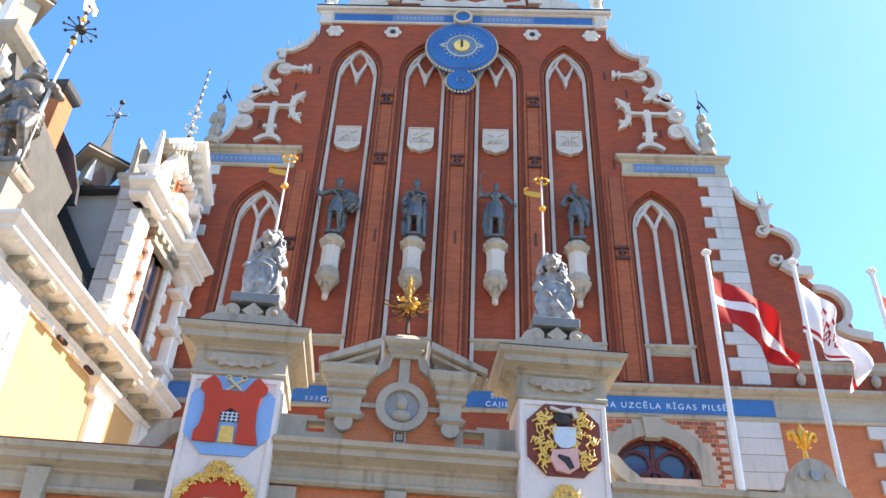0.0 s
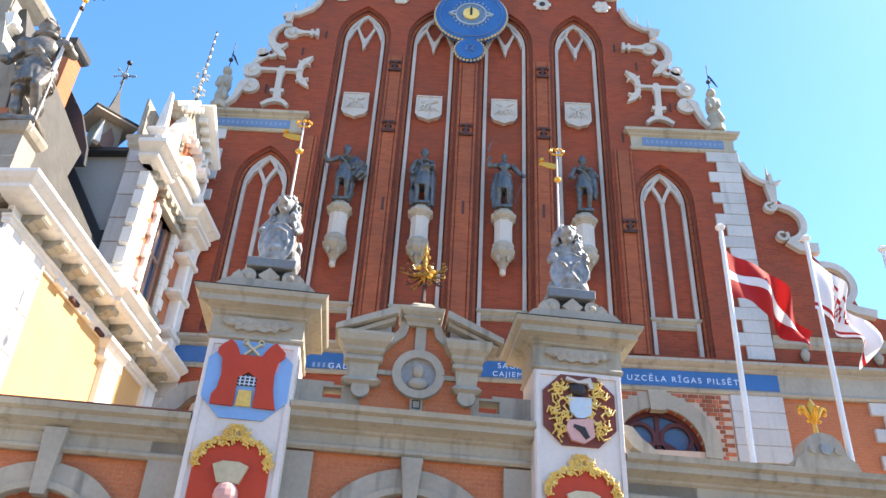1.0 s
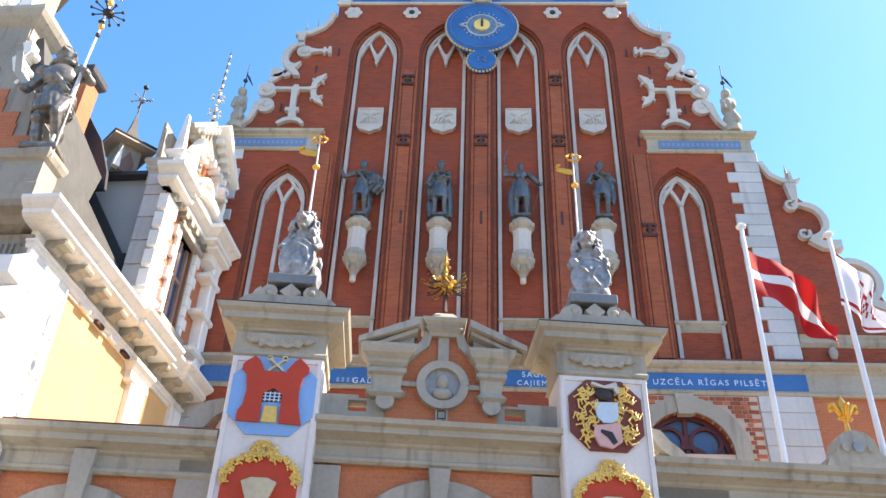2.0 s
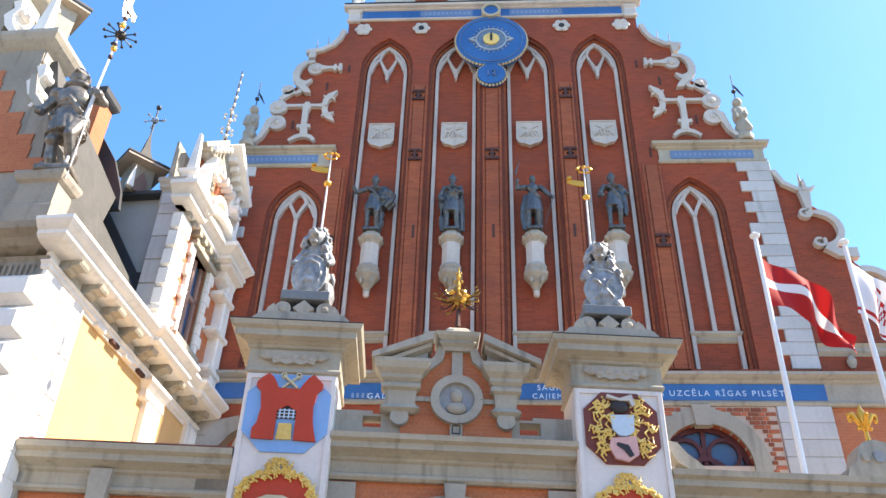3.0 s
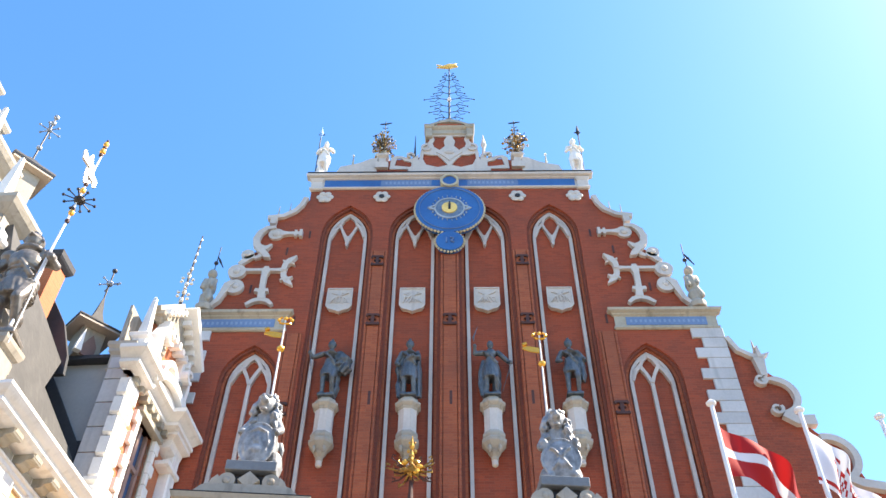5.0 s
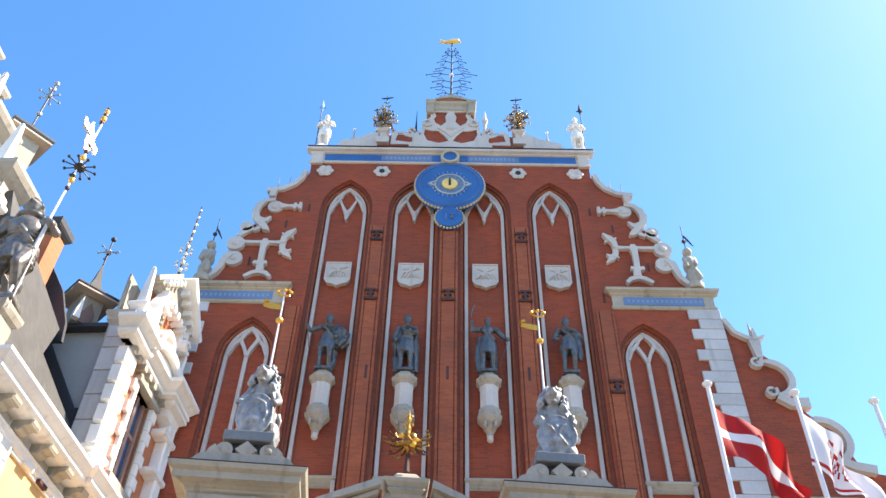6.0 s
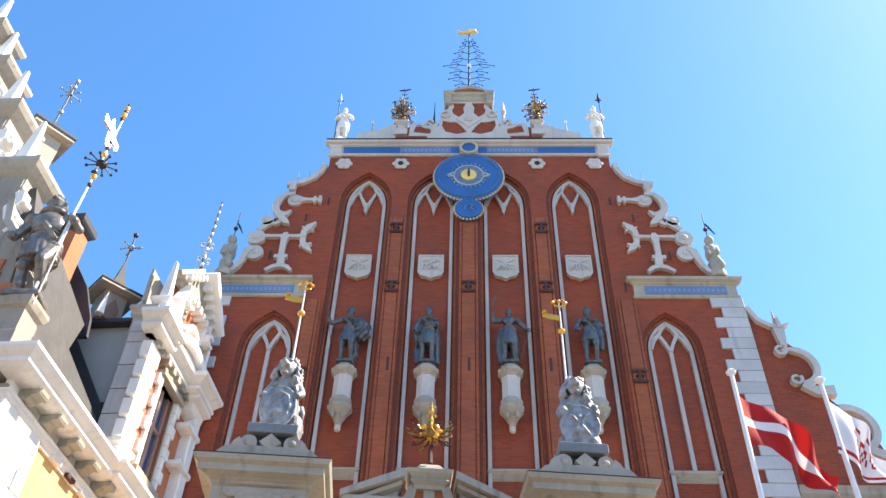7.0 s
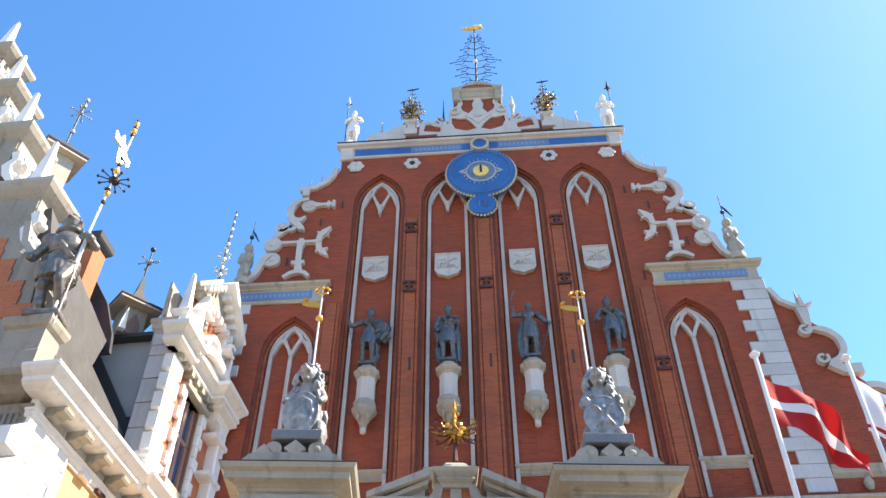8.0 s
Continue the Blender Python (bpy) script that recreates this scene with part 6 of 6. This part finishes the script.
ped = strap(arc(4.0, 12.35, 1.5, 40, 140, 16), 0.2, -0.5, 0)
strap(arc(4.0, 12.35, 1.28, 45, 135, 14), 0.14, -0.34, 0, ped)
part("curved_pediment", ped, SUNWHITE, nb, m=RX)
# ring and black panel stand for the shaded hollow of the pediment
ov = strap([(4.0 + 0.42 * math.cos(a), 13.98 + 0.5 * math.sin(a)) for a in (2 * math.pi * i / 18 for i in range(18))], 0.15, -0.3, 0, closed=True)
part("oval_ring", ov, SUNWHITE, nb, m=RX)
part("oval_shade", box(0.02, 0.03, 3.62, 4.38, 13.55, 14.4), BLACK, nb)
for e, d in ((2.62, 1), (5.42, -1)):
    up = strap([(e, 13.6), (e + d * 0.12, 13.95), (e + d * 0.4, 14.2), (e + d * 0.36, 14.6), (e + d * 0.6, 15.0)], [0.22, 0.2, 0.16, 0.16, 0.2], -0.3, 0)
    strap(arc(e + d * 0.3, 13.78, 0.16, 0, 300, 10), 0.09, -0.36, 0, up), strap(arc(e + d * 0.62, 14.72, 0.15, 40, 330, 10), 0.09, -0.36, 0, up)
    part("gable_scroll", up, SUNWHITE, nb, m=RX)
for u in (3.35, 4.7):
    part("gable_pilaster", box(0.0, 0.2, u - 0.1, u + 0.1, 14.35, 15.1, bev=0.015), SUNWHITE, nb)
    part("mask_boss", ball((0.14, u, 14.4), 0.13, None, (1.1, 0.9, 1.3), 8), CREAM, nb)
for i in range(7):
    part("dentil", box(0.02, 0.3, 3.12 + i * 0.27, 3.25 + i * 0.27, 15.02, 15.2), SUNWHITE, nb)
# cap, tip and near slope: darker stone paints their shaded side
part("gable_cap", along(3.05, 5.05, [(0.06, 15.1), (0.12, 15.16), (0.12, 15.2), (0.2, 15.22), (0.22, 15.3), (0.1, 15.34)]), STONE, nb)
part("gable_tip", prism([(2.95, 15.34), (5.15, 15.34), (4.0, 16.3)], -0.08, 0.3), STONE, nb, m=RX)
for e in (2.8, 5.3):
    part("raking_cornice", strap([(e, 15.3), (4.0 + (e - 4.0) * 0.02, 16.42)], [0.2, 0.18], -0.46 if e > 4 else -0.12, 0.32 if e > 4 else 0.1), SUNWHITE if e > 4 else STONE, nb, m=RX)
    for k in range(5):
        w = 0.16 + 0.16 * k
        part("dentil", box(0.08, 0.3, 4.0 + (e - 4.0) * w - 0.05, 4.0 + (e - 4.0) * w + 0.05, 16.22 - 1.0 * w - 0.1, 16.22 - 1.0 * w + 0.05), SUNWHITE, nb)
part("cornice_corbel", along(5.2, 5.6, [(0.1, 12.7), (0.3, 12.78), (0.34, 12.95), (0.5, 13.0), (0.5, 13.075)]), SUNWHITE, nb)
for u in (2.62, 5.4):
    ob = bmesh.new()
    mould4(-0.14, 0.14, u - 0.14, u + 0.14, [(0.02, 13.55), (0.02, 14.1), (0.08, 14.16), (0.1, 14.24), (0.04, 14.3), (-0.03, 14.36), (-0.1, 15.48), (-0.135, 15.54)], ob)
    part("obelisk", ob, SUNWHITE, nb, "white stone obelisk")
fin = tagged(root("gilded_finial", LM @ pose(-0.1, 4.05, 16.25)), "beaded gilded finial rod on a stone gable", "finial")
b = tube([(0, 0, 0), (0.05, 0.02, 3.0)], [0.04, 0.02])
part("rod", b, BLACK, fin)
SILVERGILT = surface("silver_gilt", (0.85, 0.8, 0.7), (0.6, 0.52, 0.4), 0.25, 0.6)
for k in range(9):
    part("bead", ball((0.008 * k, 0, 0.5 + k * 0.29), 0.085 - 0.005 * k, None, (0.8, 0.8, 1.2), 8), SILVERGILT, fin)
    for a in (0, 2.1, 4.2):
        if k < 4:
            part("side_bead", ball((0.15 * math.cos(a + k), 0.15 * math.sin(a + k), 0.55 + k * 0.27), 0.05, None, seg=6), SILVERGILT, fin)
part("collar", ball((0, 0, 0.08), 0.14, None, (1, 1, 0.8)), TIN, fin)

# dormer with a sharp tin eave and a little spire
TD = pose(-1.46, 2.83, 0, 0, 0, 49.6)
part("roof_dormer", box(-0.28, 0.28, -0.28, 0.28, 13.76, 14.58), SHADESTONE, nb, m=TD)
part("dormer_soffit", box(-0.53, 0.53, -0.53, 0.53, 14.58, 14.63), SOFFIT, nb, "brown boarded eaves soffit", m=TD)
part("dormer_roof", mould4(-0.48, 0.48, -0.48, 0.48, [(0.05, 14.635), (0.07, 14.66), (0.07, 14.69), (-0.16, 14.78), (-0.3, 14.92), (-0.39, 15.25), (-0.465, 15.8)]), SLATE, nb, "slate roof drawn up to a spirelet", m=TD)
part("dormer_light", prism([(-0.16, 13.78), (0.16, 13.78), (0.16, 14.1), (0, 14.4), (-0.16, 14.05)], -0.33, -0.275), surface("brown_shutter", (0.2, 0.1, 0.07), (0.14, 0.07, 0.05), 0.6), nb, m=TD)
part("dormer_pinnacle", prism([(-0.34, 13.77), (-0.18, 13.77), (-0.2, 13.95), (-0.24, 14.4), (-0.32, 14.0)], -0.45, -0.3), SUNWHITE, nb, m=TD)
sv = tagged(root("spire_cross", LM @ pose(-1.46, 2.83, 15.68)), "small iron cross vane on a slate spirelet", "weather vane")
part("rod", tube([(0, 0, 0), (0, 0, 1.1)], 0.02), BLACK, sv)
b = ball((0, 0, 0.6), 0.09, None, seg=8)
for a in range(0, 360, 60):
    tube([(0, 0, 0.6), (0.26 * math.cos(radians(a)), 0.26 * math.sin(radians(a)) * 0.6, 0.6 + 0.12 * math.sin(radians(a * 2)))], 0.016, b, 5)
    ball((0.26 * math.cos(radians(a)), 0.26 * math.sin(radians(a)) * 0.6, 0.6 + 0.12 * math.sin(radians(a * 2))), 0.035, b, seg=6)
part("knob", ball((0, 0, 1.05), 0.07, None, seg=8), BLACK, sv)
part("cross", b, surface("pale_iron", (0.4, 0.45, 0.52), (0.2, 0.22, 0.26), 0.4, 0.6), sv)

# chimney between the gables
part("chimney", box(-2.1, -1.7, 0.95, 1.45, 13.0, 15.3), BRICK_ORANGE, nb)
part("chimney_cap", mould4(-2.1, -1.7, 0.95, 1.45, [(0.02, 15.2), (0.08, 15.28), (0.11, 15.34), (0.11, 15.5), (0.05, 15.54)]), TIN, nb)

# front gable: stepped, with heavy cornice ends
FG = UF
# the darkened stone of the steps paints the shaded front of the gable
steps = [(-0.5, 9.7, 11.0), (-1.75, 11.0, 14.75), (-2.95, 14.75, 16.85), (-3.95, 16.85, 18.7), (-4.8, 18.7, 20.5)]
for x, z0, z1 in steps:
    if z0 == 11.0:
        swept = [(-9, 11.0), (-0.4, 11.0), (-0.5, 11.5), (-0.85, 11.95), (-1.15, 12.6), (-1.55, 13.1), (-1.7, 13.6), (-1.75, 14.75), (-9, 14.75)]
        part("gable_step", prism(swept, FG + 0.02, FG + 0.24), SHADESTONE, nb)
        zig = []
        for k in range(10):
            z = 11.2 + k * 0.3
            xe = -0.8 - 0.66 * (z - 11.2) - (0.16 if k % 2 else 0.0)
            zig += [(xe, z), (xe, z + 0.3)]
        part("gable_brick", prism([(-9, 11.2)] + zig + [(-9, 14.2)], FG - 0.01, FG + 0.02), BRICK_ORANGE, nb)
        part("swept_coping", strap([(-0.35, 11.1), (-0.5, 11.5), (-0.85, 11.95), (-1.15, 12.6), (-1.55, 13.1), (-1.7, 13.7)], 0.14, FG - 0.04, FG + 0.26), STONE, nb)
    else:
        part("gable_step", box(-9, x, FG + 0.02, FG + 0.7, z0, z1), SHADESTONE, nb)
        if z0 > 10:
            part("gable_brick", box(-9, x - 0.5, FG - 0.01, FG + 0.02, z0 + 0.3, z1 - 0.9), BRICK_ORANGE, nb)
    if z0 > 10.9:
        part("step_cornice", mould4(-9, x, FG + 0.1, FG + 0.7, [(0.02, z1 - 0.7), (0.08, z1 - 0.62), (0.05, z1 - 0.5), (0.05, z1 - 0.3), (0.14, z1 - 0.22), (0.24, z1 - 0.1), (0.3, z1 + 0.02), (0.3, z1 + 0.12), (0.1, z1 + 0.16)]), STONE, nb)
        sc = strap([(x + 0.1, z1 - 0.75), (x + 0.16, z1 - 1.0), (x + 0.02, z1 - 1.2), (x + 0.12, z1 - 1.5), (x + 0.3, z1 - 1.75), (x + 0.2, z1 - 1.9)], [0.2, 0.16, 0.22, 0.18, 0.14, 0.1], FG + 0.0, FG + 0.5)
        ball((x + 0.22, FG + 0.2, z1 - 1.02), 0.1, sc, (1, 2, 1), 8), ball((x + 0.24, FG + 0.2, z1 - 1.45), 0.08, sc, (1, 2.4, 1), 8)
        part("step_scroll", sc, SUNWHITE, nb)
        ob = bmesh.new()
        mould4(x - 0.62, x - 0.34, FG + 0.15, FG + 0.43, [(0.02, z1 + 0.14), (0.02, z1 + 0.4), (0.06, z1 + 0.45), (0.0, z1 + 0.5), (-0.1, z1 + 1.9), (-0.135, z1 + 1.95)], ob)
        part("obelisk", ob, SUNWHITE, nb, "white stone obelisk")
part("front_cornice", mould4(-9, -0.3, FG, FG + 0.3, [(0.02, 9.3), (0.2, 9.38), (0.3, 9.48), (0.46, 9.56), (0.5, 9.67), (0.3, 9.705)]), SHADESTONE, nb)
part("front_frieze", mould4(-9, -0.05, FG - 0.02, FG + 0.3, [(0.02, 8.5), (0.08, 8.56), (0.04, 8.65), (0.04, 9.15), (0.1, 9.22)]), SHADESTONE, nb)
part("knight_pedestal", mould4(-0.86, -0.14, FG - 0.28, FG + 0.2, [(0.05, 9.65), (0.05, 10.15), (0.0, 10.2), (0.0, 10.66), (0.06, 10.7), (0.1, 10.8), (0.1, 10.88), (0, 10.92)]), SHADESTONE, nb)
bm = figure(2.62, (-0.4, -0.16, 1.05), (0.36, -0.16, 1.36), 0.2, False, False, step=0.16)
for d in (-1, 1):
    ball((d * 0.34, 0, 2.03), 0.19, bm, (1, 1, 0.8), 12), ball((d * 0.19, -0.14, 0.76), 0.13, bm, (1, 1, 0.9), 10), ball((d * 0.19, -0.02, 0.47), 0.12, bm, (1, 1.1, 1.7), 10)
    ball((d * 0.17, -0.06, 1.12), 0.2, bm, (0.95, 1.0, 1.25), 12)
    for k in range(4):
        tube([(d * 0.17 + 0.2 * math.cos(t), -0.04 + 0.2 * math.sin(t), 0.94 + 0.12 * k) for t in (2 * math.pi * j / 12 for j in range(13))], 0.022, bm, 5)
ball((0, -0.1, 1.85), 0.3, bm, (1.05, 0.72, 0.95), 14)
tube([(0.27 * math.cos(t), 0.22 * math.sin(t), 1.42) for t in (2 * math.pi * k / 14 for k in range(15))], 0.055, bm)
for k in range(3):
    tube([(0.3 * math.cos(t), -0.02 + 0.25 * math.sin(t), 1.5 + 0.1 * k) for t in (2 * math.pi * j / 14 for j in range(15))], 0.02, bm, 5)
# open helmet with a crest and a gorget
ball((0, 0.0, 2.46), 0.2, bm, (0.95, 1.1, 1.1), 14), tube([(0.24 * math.cos(t), 0.0 + 0.2 * math.sin(t), 2.2) for t in (2 * math.pi * k / 14 for k in range(15))], 0.06, bm)
tube([(0, 0.24, 2.35), (0, 0.16, 2.62), (0, 0.0, 2.72), (0, -0.14, 2.64)], [0.03, 0.05, 0.05, 0.03], bm), tube([(-0.2, -0.06, 2.45), (0, -0.26, 2.5), (0.2, -0.06, 2.45)], 0.035, bm)
limb(bm, (-0.36, -0.1, 1.5), (-0.5, 0.28, 0.5), 0.035, 0.025)
organic("knight_statue", bm, KNIGHTSTONE, "grey lead knight statue holding a tall spear", "statue", LM @ pose(-0.34, FG - 0.12, 10.89, 0, -5, 10) @ Matrix.Diagonal((0.95, 1.0, 0.98, 1)), 0.022)
spear = tagged(root("knight_spear", LM @ pose(-0.08, FG - 0.26, 10.92)), "long silver spear with gilded star and banner", "spear")
part("shaft", tube([(-0.08, 0, 0), (0.0, 0.15, 5.5)], [0.03, 0.02]), POLEWHITE, spear)
part("cord", tube([(-0.02, 0.05, 2.1), (0.03, 0.0, 1.0), (0.05, -0.02, -0.2)], 0.012, None, 5), POLEWHITE, spear)
star = part("star", ball((0.01, 0.1, 3.6), 0.12, None, (1, 1, 0.8), 8), BLACK, spear, "dark iron star")
for k in range(10):
    a = 2 * math.pi * k / 10
    tip = (0.31 * math.cos(a), 0.1 + 0.31 * math.sin(a), 3.6)
    part("ray", ball(tip, 0.035, tube([(0.01, 0.1, 3.6), tip], 0.014, None, 5), seg=6), BLACK, star)
for z, r in ((2.95, 0.07), (3.2, 0.09), (3.3, 0.07), (3.9, 0.09), (4.1, 0.07), (4.3, 0.06), (5.12, 0.07), (5.25, 0.1), (5.38, 0.07), (5.5, 0.09), (5.62, 0.05)):
    part("bead", ball((-0.02, 0.1 * z / 4, z), r * 0.85, None, (0.8, 0.8, 1.1), 8), GOLD if r > 0.08 else RUST, spear)
b = strap([(0.0, 4.12), (0.02, 4.35), (-0.04, 4.6), (-0.1, 4.78), (-0.1, 4.95)], [0.1, 0.24, 0.16, 0.12, 0.03], 0.1, 0.14)
strap([(-0.02, 4.6), (-0.22, 4.72), (-0.3, 4.9)], [0.12, 0.14, 0.04], 0.1, 0.135, b), strap([(0.02, 4.4), (0.16, 4.3), (0.2, 4.16)], [0.14, 0.12, 0.03], 0.1, 0.135, b)
part("metal_banner", b, SILVERGILT, spear, "gilded metal banner", m=pose(0.06, 0.02, 0, 0, 0, 60))
ga = tagged(root("tower_roof", LM @ pose(-2.93, 0.1, 17.35, 0, 0, 53)), "low tin roof with wide brown eaves", "roof", kind="structure")
part("eave", box(-0.5, 0.5, -0.5, 0.5, -0.06, -0.005), SOFFIT, ga)
part("eave_edge", mould4(-0.5, 0.5, -0.5, 0.5, [(0.01, 0.0), (0.03, 0.05), (0.03, 0.1), (-0.1, 0.13), (-0.42, 0.6)]), TIN, ga)
part("tower", box(-0.3, 0.3, -0.3, 0.3, -4.3, -0.065), STONE, ga)
part("vane_rod", tube([(0, 0, 0.4), (0, 0, 2.5)], 0.022), TIN, ga)
b = bmesh.new()
for a in range(0, 360, 60):
    tube([(0, 0, 1.85), (0.26 * math.cos(radians(a)), 0.26 * math.sin(radians(a)), 1.85)], 0.016, b, 5)
    ball((0.26 * math.cos(radians(a)), 0.26 * math.sin(radians(a)), 1.85), 0.035, b, seg=6)
for z in (1.1, 1.85, 2.15, 2.4):
    ball((0, 0, z), 0.075, b, seg=8)
part("vane_cross", b, surface("grey_iron", (0.4, 0.45, 0.5), (0.2, 0.22, 0.25), 0.4, 0.5), ga)

# single bricks round the arched window in the right bay, set in pale mortar
part("mortar_bed", sheet([(3.3, 8.2), (6.39, 8.2), (6.39, 9.79), (3.3, 9.79)], [arc(4.7, 8.39, 1.3, 0, 180, 16)], FY - 0.008, FY - 0.002), MORTAR, house)
unit = box(-0.113, 0.113, -0.02, 0.01, -0.04, 0.04, bev=0.005)
bme = bpy.data.meshes.new("brick")
unit.to_mesh(bme), unit.free()
bme.materials.append(BRICK_PIECE)
half_unit = box(-0.056, 0.056, -0.02, 0.01, -0.04, 0.04, bev=0.005)
hme = bpy.data.meshes.new("half_brick")
half_unit.to_mesh(hme), half_unit.free()
hme.materials.append(BRICK_PIECE)
rb = random.Random(8)
for row in range(15):
    z = 8.26 + row * 0.104
    x = 3.36 + (0.06 if row % 2 else 0.0)
    k = row
    while x < 6.3:
        w = 0.115 if k % 2 else 0.055
        x += w
        if x + w < 6.38 and min(math.hypot(x + d * w - 4.7, z - 8.4) for d in (-1, 0, 1)) > 1.36:
            o = new("brick", bme if k % 2 else hme)
            o.parent = house
            o.matrix_basis = pose(x, FY - 0.008 - rb.uniform(0, 0.006), z, rb.uniform(-1, 1), rb.uniform(-0.6, 0.6), 0)
        x += w + 0.024
        k += 1
